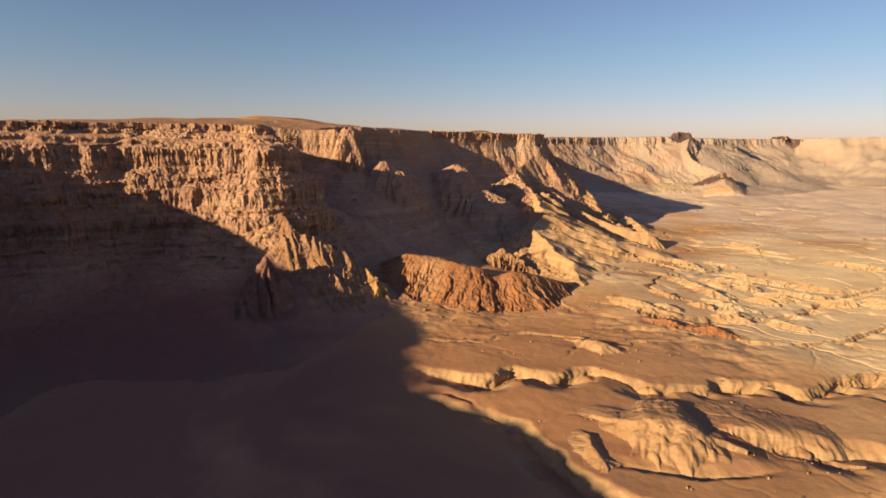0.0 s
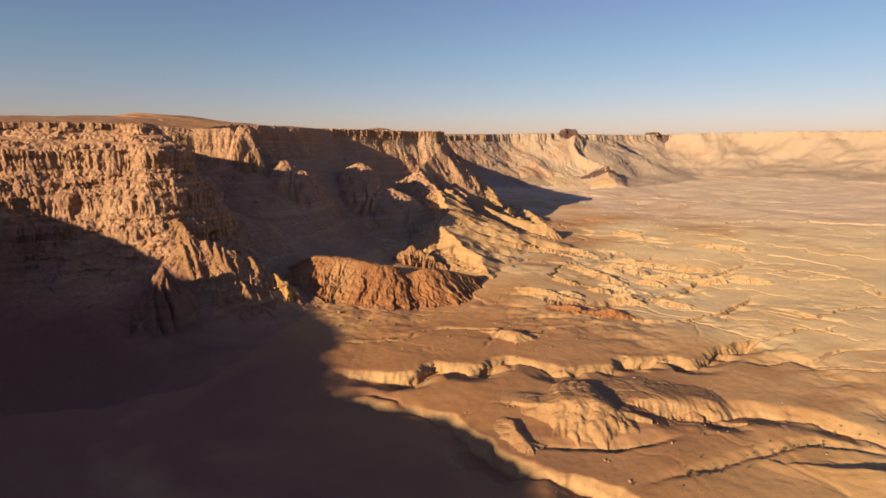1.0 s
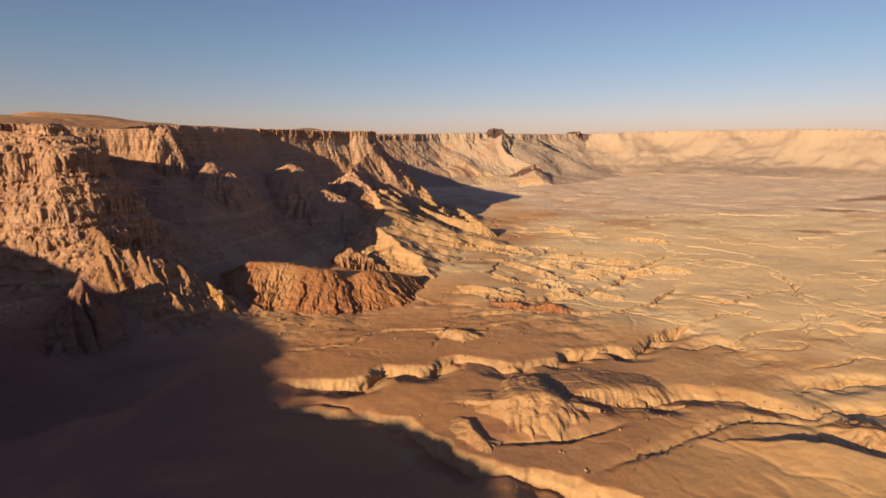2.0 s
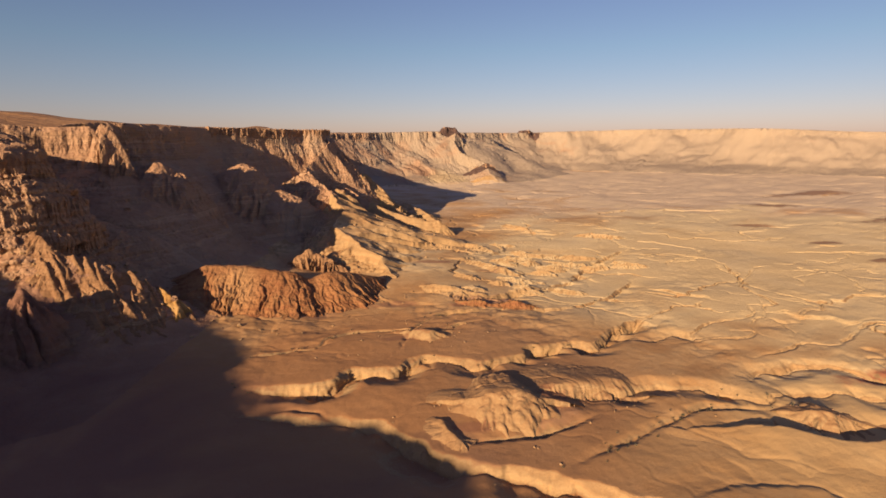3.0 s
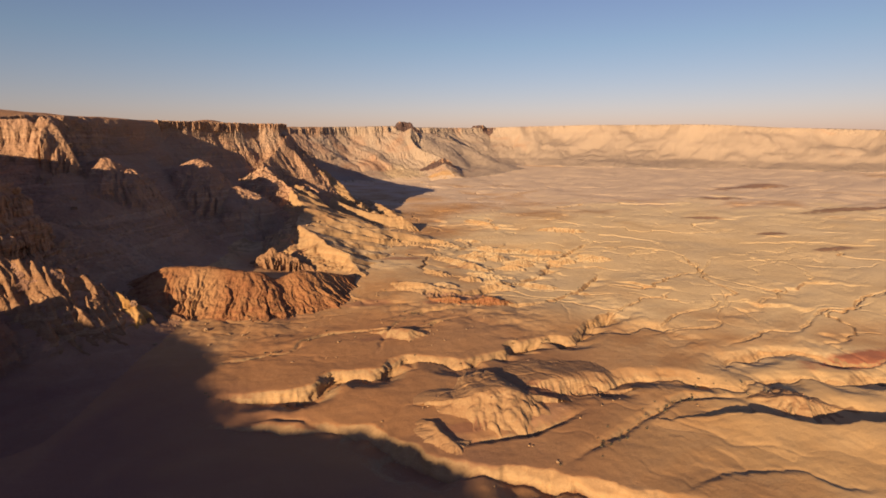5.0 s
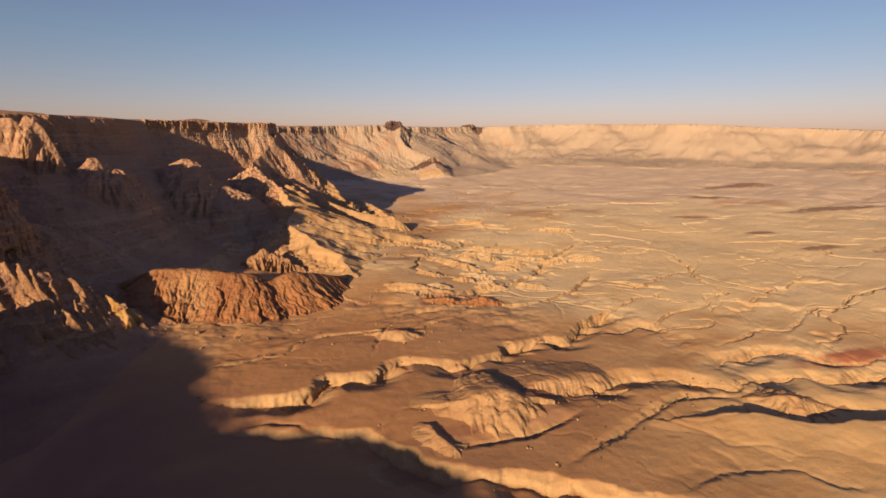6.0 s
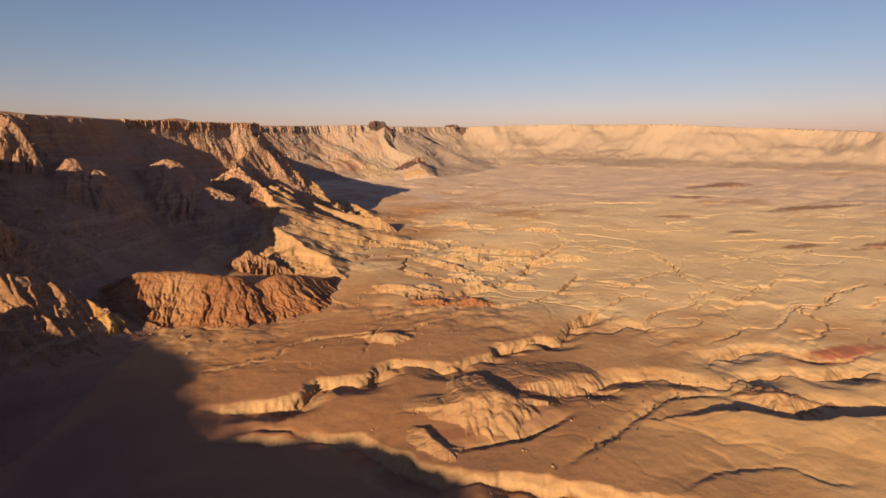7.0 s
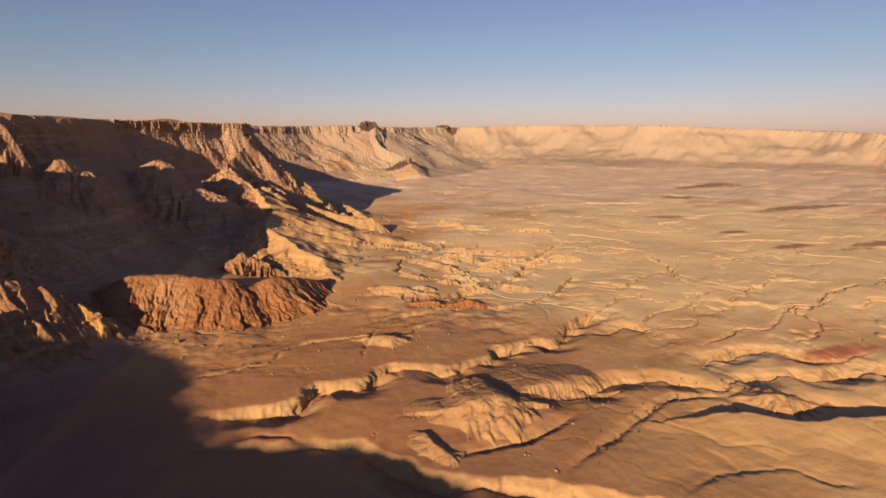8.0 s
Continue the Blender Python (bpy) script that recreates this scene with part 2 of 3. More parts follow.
def line_distance(x, y, line, closed=False):
    """Distance to a polyline, arc length and third value at the nearest point, and which side (+1 right of its run)."""
    best = np.full(x.shape, 1e18)
    arc, val, side = np.zeros(x.shape), np.zeros(x.shape), np.ones(x.shape)
    run = 0.0
    n = len(line)
    for i in range(n if closed else n - 1):
        a, b = line[i], line[(i + 1) % n]
        ex, ey = b[0] - a[0], b[1] - a[1]
        size = math.hypot(ex, ey)
        if size < 1e-6:
            continue
        t = np.clip(((x - a[0]) * ex + (y - a[1]) * ey) / size ** 2, 0, 1)
        dx, dy = x - a[0] - t * ex, y - a[1] - t * ey
        q = dx * dx + dy * dy
        m = q < best
        best[m] = q[m]
        arc[m] = run + t[m] * size
        if len(a) > 2:
            val[m] = a[2] + t[m] * (b[2] - a[2])
        side[m] = np.where(ex * dy[m] - ey * dx[m] > 0, -1, 1)
        run += size
    return np.sqrt(best), arc, val, side


def inside(x, y, line):
    odd = np.zeros(x.shape, dtype=bool)
    n = len(line)
    for i in range(n):
        (ax, ay), (bx, by) = line[i][:2], line[(i + 1) % n][:2]
        if ay == by:
            continue
        odd ^= ((ay > y) != (by > y)) & (x < (bx - ax) * (y - ay) / (by - ay) + ax)
    return odd


# ---- the lie of the land ----
# Rim of the crater (x, y, height), first the near western wall, then the far end and the way round behind.
RIM_NEAR = [(-380, -900, 15), (-420, -500, 18), (-471, -273, 22), (-506, -220, 22), (-585, -165, 22), (-605, -40, 22),
            (-638, 75, 22), (-635, 150, 22), (-632, 225, 20), (-645, 300, 18), (-625, 385, 18), (-595, 470, 18),
            (-512, 548, 20), (-420, 605, 20), (-340, 618, 21), (-352, 646, 22), (-430, 682, 20), (-468, 740, 20), (-436, 798, 20), (-384, 820, 18), (-318, 838, 22),
            (-368, 862, 19), (-343, 915, 28), (-292, 1010, 30), (-246, 1130, 30), (-196, 1213, 30), (-122, 1283, 30), (-58, 1346, 30), (2, 1412, 31), (-45, 1540, 32)]
RIM_FAR = [(-70, 1700, 34), (-150, 2030, 36), (-170, 2350, 40), (-60, 2590, 44), (120, 2750, 49), (320, 2870, 54), (520, 2950, 58), (680, 2995, 62),
           (760, 3090, 62), (890, 3370, 62), (1250, 3900, 70), (1600, 4230, 77), (1760, 4220, 80), (2200, 4020, 90),
           (2500, 3650, 95), (3080, 3150, 85), (3650, 2550, 45), (4000, 1840, 12), (4150, 800, 0), (3900, -600, 0),
           (2800, -1600, 0), (1200, -1900, 0), (100, -1500, 10)]
RIM = spline(RIM_NEAR + RIM_FAR, 6, True)
# Height left (1 at the rim, 0 on the floor) against the distance from the rim.
# The near wall steps down over three hard beds; farther on a cap of hard rock stands over long slopes.
NEAR_D, NEAR_H = [0, 3, 34, 36, 60, 62, 74, 77, 108, 150, 220, 320], [1, 0.96, 0.864, 0.777, 0.62, 0.553, 0.476, 0.37, 0.24, 0.13, 0.04, 0]
# between them the wall lies back in one long smooth slope
REC_D, REC_H = [0, 4, 8, 20, 41, 68, 100, 130, 150, 190, 240, 320], [1, 0.97, 0.86, 0.74, 0.645, 0.53, 0.44, 0.335, 0.26, 0.13, 0.05, 0]
CAP_D, CAP_H = [0, 4, 7, 46, 92, 97, 150, 250], [1, 0.98, 0.88, 0.64, 0.42, 0.37, 0.15, 0]
# Crests of spurs that run down from the rim (x, y, height), with the slope of their right and left side.
SPURS = [
    (1.7, 0.36, [(0, 1405, 25), (-35, 1300, -25), (-50, 1190, -66), (-5, 1120, -96), (12, 1000, -124), (4, 912, -138), (20, 840, -152),
                  (45, 770, -166), (68, 707, -178)]),
    (0.60, 0.40, [(12, 1000, -126), (80, 960, -148), (150, 920, -176)]),
    (0.60, 0.40, [(-5, 1120, -98), (90, 1060, -146), (210, 1010, -182)]),
    (0.75, 0.55, [(20, 1250, -95), (110, 1180, -138), (240, 1100, -182)]),
    (0.38, 0.42, [(730, 2980, 56), (705, 2780, -35), (735, 2620, -100), (790, 2440, -170)]),
    (0.50, 0.50, [(1000, 3450, 30), (1130, 3300, -60), (1300, 3100, -165)]),
    (0.88, 0.90, [(-345, 592, -40), (-300, 572, -74), (-262, 553, -96), (-226, 551, -110), (-200, 562, -124), (-178, 576, -142), (-165, 588, -156)]),
]
SPURS = [(k, m, spline(p, 4)) for k, m, p in SPURS]
# Water courses: depth, width of the bank on their right and on their left, and the way they run.
COURSES = [
    (8.5, 28, 5.5, [(-100, 414), (-82, 404), (-53, 399), (-33, 396), (-20, 405), (-10, 418), (2, 421), (24, 412), (34, 416), (44, 428),
                 (57, 435), (72, 431), (98, 413), (113, 418), (133, 422), (150, 431), (162, 446), (179, 449), (208, 455), (227, 446),
                 (265, 480), (307, 507), (360, 528)]),
    (8, 40, 6, [(-110, 374), (-64, 356), (-40, 347), (-20, 343), (-6, 338), (6, 332), (14, 318), (24, 305), (33, 295), (46, 282),
                 (63, 271), (80, 262), (100, 248), (125, 230), (170, 202)]),
    (6.0, 28, 16, [(130, 338), (147, 345), (170, 349), (197, 350), (221, 358), (249, 357), (276, 341), (300, 327), (312, 327), (346, 329), (377, 318), (411, 308),
                (470, 298), (560, 290)]),
    (2.2, 5, 6, [(100, 258), (127, 271), (152, 279), (184, 295), (218, 309), (254, 318), (290, 312), (318, 308)]),
    (8, 9, 34, [(225, 300), (245, 299), (264, 295), (294, 283), (306, 279), (305, 267), (316, 259), (340, 262), (371, 246), (440, 225),
                (520, 215)]),
    (4.2, 6, 10, [(40, 312), (58, 305), (70, 304), (88, 302), (119, 305), (138, 313), (170, 325)]),
    (5, 28, 15, [(300, 352), (345, 366), (383, 374), (419, 372), (428, 350), (450, 328), (520, 325)]),
    (2.4, 10, 3, [(184, 262), (186, 254), (187, 246), (192, 234), (200, 222)]),
    (2.6, 10, 3, [(200, 258), (214, 251), (217, 244), (212, 232), (214, 220)]),
    (1.3, 4, 24, [(150, 222), (174, 229), (192, 231), (219, 229), (243, 222), (255, 205), (290, 190)]),
    (3.5, 5, 18, [(-85, 372), (-70, 367), (-54, 366), (-37, 357), (-24, 347), (-5, 340)]),
    (1.7, 3, 3, [(315, 430), (379, 482), (454, 497), (480, 530), (513, 524), (538, 607), (600, 660), (656, 700), (700, 690)]),
    (1.8, 3, 3, [(340, 392), (398, 402), (443, 417), (470, 405), (517, 427), (570, 450), (600, 440), (658, 466), (760, 480)]),
    (3, 22, 4, [(60, 545), (120, 560), (175, 566), (240, 560), (330, 600), (430, 690)]),
    (4, 24, 6, [(60, 640), (122, 634), (165, 612), (240, 640), (330, 700), (420, 800), (560, 900)]),
    (2.0, 4, 3, [(-110, 462), (-82, 468), (-71, 471), (-54, 475), (-36, 480), (-24, 501), (-3, 514), (23, 514), (60, 507), (80, 500), (120, 520), (170, 536)]),
    (1.7, 3, 3, [(20, 440), (38, 461), (62, 516), (87, 540), (111, 559), (138, 559), (190, 590)]),
    (1.6, 3, 3, [(300, 440), (360, 442), (402, 441), (445, 484), (476, 499), (520, 560)]),
    (5, 5, 24, [(225, 452), (262, 466), (285, 452), (322, 463), (338, 450), (380, 446)]),
]
COURSES = [(a, b, c, spline(p, 4)) for a, b, c, p in COURSES]


def bank(u, wide):
    """Depth left across a bank: short ones break off with a sharp lip, broad ones round off, long ones run out softly."""
    if wide < 12:
        return np.clip(1 - u, 0, 1)
    return np.clip(1 - u, 0, 1) ** 1.7 if wide < 20 else 1 - smooth(0, 1, u)


def floor_height(x, y):
    z = -184 - 14 * smooth(60, 360, x) + 5 * fbm(x, y, 420, 3, 31)
    # swells, drawn out along the way the water runs
    u, v = x * 0.83 + y * 0.55, -x * 0.55 + y * 0.83
    far = np.hypot(x, y)
    z = z + 1.2 * fbm(u / 2.2, v, 70, 3, 41) + 0.14 * fbm(x, y, 9, 2, 47)
    knolls = smooth(-0.05, 0.35, perlin(x / 120, y / 120, 131))
    z = z + knolls * (2.4 * (ridged(u / 1.9, v, 42, 3, 133) - 0.55) + 0.9 * fbm(u / 1.6, v, 17, 3, 135)) * smooth(380, 560, far) * (1 - 0.6 * smooth(600, 950, far))
    # low scarps where hard beds crop out, and winding rills
    bx, by = x + 20 * fbm(x, y, 60, 3, 101), y + 20 * fbm(x, y, 60, 3, 103)
    wild = 0.12 + 0.88 * smooth(470, 600, np.hypot(x - 60, y - 60))
    for size, high, seed in ((230, 2.4, 111), (130, 1.7, 113), (420, 3.6, 117)):
        n = perlin(bx / size / 1.6, by / size, seed)
        m = smooth(-0.1, 0.3, perlin(x / 160, y / 160, seed + 1))
        z = z + wild * high * m * (smooth(-0.02, 0.012, n) - 0.5 - np.clip(n, -0.5, 0.5))
    for size, wide, deep, seed in ((190, 0.010, 2.9, 121), (90, 0.014, 2.0, 123), (300, 0.008, 3.4, 127)):
        n = perlin(bx / size / 1.5, by / size, seed)
        m = smooth(-0.15, 0.25, perlin(x / 210, y / 210, seed + 1))
        z = z - (0.05 + 0.95 * wild) * deep * m * np.exp(-(n / wide) ** 2)
    wide = smooth(900, 2400, far)
    z = z + wide * 14 * (ridged(u / 2.5, v, 300, 3, 43) - 0.5)
    for depth, right, left, line in COURSES:
        lo, hi = line.min(0) - 70, line.max(0) + 70
        m = (x > lo[0]) & (x < hi[0]) & (y > lo[1]) & (y < hi[1])
        if not m.any():
            continue
        xs, ys = x[m], y[m]
        d, s, _, side = line_distance(xs, ys, line)
        sd = d * side + (1.2 if depth > 7 else 2.0) * fbm(xs, ys, 16, 3, 53) + (1.0 if max(right, left) > 20 else 0.4) * fbm(s, ys * 0.1, 5, 2, 57)
        if max(right, left) > 20:  # bays with sharp spurs between them
            sd = sd + 4.5 * (0.45 - np.minimum(1, 2.2 * np.abs(perlin(s / 38, s * 0 + 0.3, 63 + int(left))))) * smooth(1, 8, d) * side
        sd = sd + min(right, left) * 0.35 * perlin(s / 34, s * 0, 55)
        ends = smooth(0, 60, s) * smooth(0, 60, s.max() - s)
        cut = np.where(sd > 0, bank(sd / right, right), bank(-sd / left, left))
        z[m] = z[m] - min(1.6, depth * 0.4) * ends * np.exp(-(sd / 1.5) ** 2)
        z[m] = z[m] - depth * cut * ends * np.clip(0.75 + (0.8 * perlin(s / 46, s * 0 + 0.5, 59 + int(right)) + 0.5 * perlin(s / 17, s * 0 + 0.5, 60)) * (1 - 0.8 * smooth(8, 30, d)), 0.35 if depth > 7 else 0.1, 1.3)
    return z


def land(x, y):
    """Height of the ground, and how far it lies out from the rim."""
    wx = x + 16 * fbm(x, y, 140, 3, 1) + 3.5 * fbm(x, y, 24, 3, 5)
    wy = y + 16 * fbm(x, y, 140, 3, 9) + 3.5 * fbm(x, y, 24, 3, 13)
    off = smooth(1500, 3200, np.hypot(x, y))
    wx = wx + off * (130 * fbm(x, y, 800, 2, 81) + 40 * fbm(x, y, 260, 2, 83))
    wy = wy + off * (130 * fbm(x, y, 800, 2, 87) + 40 * fbm(x, y, 260, 2, 89))
    d, s, top, _ = line_distance(wx, wy, RIM, True)
    d = np.where(inside(wx, wy, RIM), d, -d)
    floor = floor_height(x, y)
    # gullies run straight down the wall, deepest on the soft slopes under the cap
    g1 = ridged(s, d * 0.35, 52, 2, 17)
    g2 = ridged(s, d * 0.14, 17, 2, 19)
    g3 = ridged(x, y, 30, 3, 23)
    g4 = ridged(x, y, 11, 2, 27)
    g5 = ridged(x, y, 5.5, 2, 33)
    g0 = ridged(s, d * 0.3, 260, 3, 35)
    cap = smooth(1040, 1160, y)
    grow = smooth(-4, 40, d)
    rec = smooth(640, 720, y) * (1 - smooth(1050, 1170, y)) * (1 - smooth(100, 400, x))
    e = d + grow * ((5.5 - 2.5 * np.maximum(0.5 * cap, rec)) * (0.5 - g1) + 4 * cap * (0.5 - g2) + (6 - 4.6 * np.maximum(0.8 * cap, rec)) * (0.5 - g3)) \
        + smooth(-2, 6, d) * (1 - 0.6 * np.maximum(cap, rec)) * (1.9 * (0.5 - g4) + 1.3 * (0.5 - g5) + 2 * cap * (0.5 - g2)) + off * grow * 55 * (0.5 - g0)
    e = e / (1 + grow * (0.25 * smooth(900, 1000, y) * (1 - smooth(1130, 1220, y)) + 0.45 * np.exp(-((x + 256) / 45) ** 2 - ((y - 872) / 45) ** 2)))
    far = smooth(1900, 3000, np.hypot(x, y))
    e = e / (1 + 1.6 * far)
    h = np.interp(e, NEAR_D, NEAR_H) * (1 - cap) + np.interp(e, CAP_D, CAP_H) * cap
    h = h * (1 - rec) + np.interp(e, REC_D, REC_H) * rec
    # thin ledges
    bend = 0.6 * fbm(x, y, 70, 2, 29)
    q = h * 22 + bend
    led = (np.floor(q) + smooth(0.3, 0.8, q - np.floor(q)) - bend) / 22
    h = h + 0.5 * (np.clip(led, 0, 1) - h) * smooth(0.2, 0.35, h) * (1 - 0.6 * cap) * (1 - 0.95 * rec)
    wall = floor + h * (top - floor)
    up = np.minimum(-d, 900)
    table = top + 0.022 * (1 - off) * np.maximum(up, 0) + 3.5 * fbm(x, y, 160, 3, 61) * smooth(0, 60, up) \
        + 24 * np.exp(-(((x + 600) / 190) ** 2 + ((y - 1010) / 300) ** 2)) + 16 * np.exp(-(((x + 170) / 110) ** 2 + ((y - 1800) / 200) ** 2)) * smooth(20, 160, up)
    z = np.where(d < 0, table + 0.0, wall)
    edge = smooth(-3, 0, d)
    z = np.where(d < 0, table * (1 - edge) + np.minimum(table, wall) * edge, z)
    for k, (right, left, line) in enumerate(SPURS):
        lo, hi = line[:, :2].min(0) - 340, line[:, :2].max(0) + 340
        m = (x > lo[0]) & (x < hi[0]) & (y > lo[1]) & (y < hi[1])
        xs, ys = wx[m], wy[m]
        dd, ss, zc, side = line_distance(xs, ys, line)
        rib = ridged(ss, dd * 0.12, 24, 2, 67) if k == 0 else ridged(ss, dd * 0.2, 40, 1, 67)
        if k == 0:  # the eastern flank under the rim's corner breaks off steeply
            lim = np.maximum(zc + 5 - dd * (0.85 + 0.35 * rib), floor[m] + 1)
            z[m] = np.where((side < 0) & (zc > -112) & (ss > 4), np.minimum(z[m], lim), z[m])
        high = smooth(-130, -75, zc) * (k != len(SPURS) - 1)
        fall = np.where(side > 0, right, left) * (1 + 2.4 * high) * dd * ((np.where(side > 0, 1.28 - 0.8 * rib, 1.2 - 0.5 * ridged(ss, dd * 0.1, 46, 1, 69)) if k == 0 else 1.08 - 0.2 * rib) + high * (0.5 * rib - 0.15))
        if k == 0:  # a low scarp along the western edge of the fan, over an apron
            apron = 17 + 0.05 * (dd - 17 / right) + 26 * smooth(15, 100, dd) + 8 * (0.6 - ridged(xs, ys, 20, 3, 73))
            fall = np.where((side > 0) & (fall > 17), fall * high + np.minimum(fall, apron + 0 * rib) * (1 - high), fall)
        zz = zc - fall + 1.5 * fbm(xs, ys, 30, 2, 71) - 1
        zz = np.where(zz > floor[m], zz, -1e3)
        z[m] = np.maximum(z[m], zz) + np.maximum(5.0 - np.abs(z[m] - zz), 0) ** 2 / 20
    return z, d


def steps(*runs):
    """Grid lines: (from, to, first step, last step), joined."""
    out = []
    for a, b, s0, s1 in runs:
        v = a
        while v < b:
            out.append(v)
            v += s0 + (s1 - s0) * (v - a) / (b - a)
    return np.array(out)


def sheet(name, verts, quads, mat):
    """A mesh object from arrays of corners and four-cornered faces; unused corners are left out."""
    used, idx = np.unique(quads, return_inverse=True)
    quads = idx.reshape(-1, 4).astype(np.int32)
    me = bpy.data.meshes.new(name)
    me.vertices.add(len(used))
    me.vertices.foreach_set("co", verts[used].astype(np.float32).ravel())
    me.loops.add(quads.size)
    me.loops.foreach_set("vertex_index", quads.ravel())
    me.polygons.add(len(quads))
    me.polygons.foreach_set("loop_start", np.arange(0, quads.size, 4, dtype=np.int32))
    me.polygons.foreach_set("use_smooth", np.ones(len(quads), dtype=bool))
    me.update(calc_edges=True)
    me.validate()
    me.materials.append(mat)
    return new(name, me)


def grid_quads(nx, ny):
    i = (np.arange(ny - 1)[:, None] * nx + np.arange(nx - 1)[None, :]).ravel()
    return np.stack([i, i + 1, i + nx + 1, i + nx], 1)


GX = steps((-4900, -1500, 140, 60), (-1500, -660, 40, 6), (-660, -540, 4, 2.4), (-540, -420, 2.0, 1.8), (-420, -120, 1.7, 1.6), (-120, 440, 1.4, 1.4),
           (440, 800, 1.5, 2.6), (800, 1800, 2.6, 12), (1800, 4901, 12, 34))
GY = steps((-2600, -300, 90, 30), (-300, 200, 14, 3), (200, 540, 1.4, 1.4), (540, 760, 1.5, 1.8), (760, 1500, 1.8, 4.5),
           (1500, 3000, 4.5, 12), (3000, 4901, 12, 25))
XX, YY = np.meshgrid(GX, GY)
ZZ, DD = land(XX.ravel(), YY.ravel())
# steep faces bulge and hollow bed by bed
SLOPE_Y, SLOPE_X = np.gradient(ZZ.reshape(XX.shape), GY, GX)
STEEP = np.hypot(SLOPE_X, SLOPE_Y).ravel() + 1e-6
BULGE = smooth(0.7, 1.6, STEEP) * (3.2 * fbm((XX + YY).ravel() * 0.35, ZZ * 1.8, 17, 3, 91) + 1.6 * fbm((XX - YY).ravel() * 0.3, ZZ * 3.0, 9, 2, 95))
BULGE = BULGE * (1 - 0.85 * (smooth(-90, -40, XX) * smooth(680, 760, YY) * (1 - smooth(1500, 1900, YY))).ravel())
BULGE = BULGE * np.clip(np.hypot(XX, YY).ravel() / 700, 1, 2.5) * (1 - 0.7 * (smooth(940, 1050, YY) * (1 - smooth(1500, 1900, YY))).ravel())
CRAG = smooth(0.6, 1.3, STEEP) * ((YY < 700) | (XX > 900)).ravel() * (3.0 * (ridged((XX - 0.6 * YY).ravel(), ZZ * 1.3, 21, 2, 97) - 0.5) + 1.2 * (ridged((XX + YY).ravel() * 0.9, ZZ * 1.6, 9, 2, 99) - 0.5))
BULGE = BULGE + CRAG
VERTS = np.stack([XX.ravel() - SLOPE_X.ravel() / STEEP * BULGE, YY.ravel() - SLOPE_Y.ravel() / STEEP * BULGE, ZZ], 1)
QUADS = grid_quads(len(GX), len(GY))
FACE_D = DD[QUADS].mean(1)
FOOT = (210 + 420 * smooth(1900, 3000, np.hypot(XX, YY)) + 80 * (1 - smooth(-200, -130, XX)) * (1 - smooth(640, 720, YY))).ravel()[QUADS[:, 0]]


def finer(verts, quads, weight, n):
    """Splits each face into n x n and pushes the new corners in and out as broken rock, by the weight of the old corners."""
    u, v = (a.ravel() for a in np.meshgrid(np.arange(n + 1) / n, np.arange(n + 1) / n))
    share = np.stack([(1 - u) * (1 - v), u * (1 - v), u * v, (1 - u) * v], 1)
    pts = np.einsum("ck,qkd->qcd", share, verts[quads]).reshape(-1, 3)
    w = np.einsum("ck,qk->qc", share, weight[quads]).ravel()
    key, idx = np.unique(np.round(pts * 200).astype(np.int64), axis=0, return_inverse=True)
    idx = idx.ravel()
    p, wt = np.zeros((len(key), 3)), np.zeros(len(key))
    p[idx], wt[idx] = pts, w
    faces = (np.arange(len(quads))[:, None, None] * (n + 1) ** 2 + grid_quads(n + 1, n + 1)[None]).reshape(-1, 4)
    faces = idx[faces]
    # outward way of each corner
    a, b = p[faces[:, 2]] - p[faces[:, 0]], p[faces[:, 3]] - p[faces[:, 1]]
    face_n = np.cross(a, b)
    nrm = np.zeros_like(p)
    for k in range(4):
        np.add.at(nrm, faces[:, k], face_n)
    nrm /= np.linalg.norm(nrm, axis=1)[:, None] + 1e-9
    block = 1 - 2 * np.abs(solid_noise(p / (19, 19, 14), 3))
    chunk = np.abs(solid_noise(p / (7, 7, 5), 5))
    chip = solid_noise(p / (2.6, 2.6, 1.5), 7)
    bed = solid_noise(np.stack([p[:, 0] / 60, p[:, 1] / 60, p[:, 2] / 5.5], 1), 9)
    push = 1.7 * (block - 0.5) + 1.1 * (chunk - 0.25) + 0.55 * chip + 3.2 * bed
    return p + nrm * (wt * push)[:, None], faces


# the promontory's face, close enough to show its broken rock
NEAR_ROCK = (XX > -640) & (XX < -255) & (YY > 380) & (YY < 690)
ROCKY = (smooth(0.75, 1.25, STEEP).reshape(XX.shape) * NEAR_ROCK)
SPLIT = (ROCKY.ravel()[QUADS] > 0).any(1) & (FACE_D >= -6) & (FACE_D < FOOT)
LOOSE = np.ones(len(VERTS), dtype=bool)
LOOSE[QUADS[~SPLIT].ravel()] = False
FINE_V, FINE_Q = finer(VERTS, QUADS[SPLIT], ROCKY.ravel() * LOOSE, 4)
tagged(sheet("plateau", VERTS, QUADS[FACE_D < -6], mat_plateau), "flat gravel-covered tableland above the cliffs", "plateau", kind="structure")
tagged(sheet("escarpment", np.concatenate([VERTS, FINE_V]), np.concatenate([QUADS[(FACE_D >= -6) & (FACE_D < FOOT) & ~SPLIT], FINE_Q + len(VERTS)]), mat_cliff),
       "tall eroded crater wall of banded brown limestone with gullies", "cliff", kind="structure")
tagged(sheet("ground", VERTS, QUADS[FACE_D >= FOOT], mat_floor), "sandy crater floor cut by dry water courses", "ground", kind="structure")


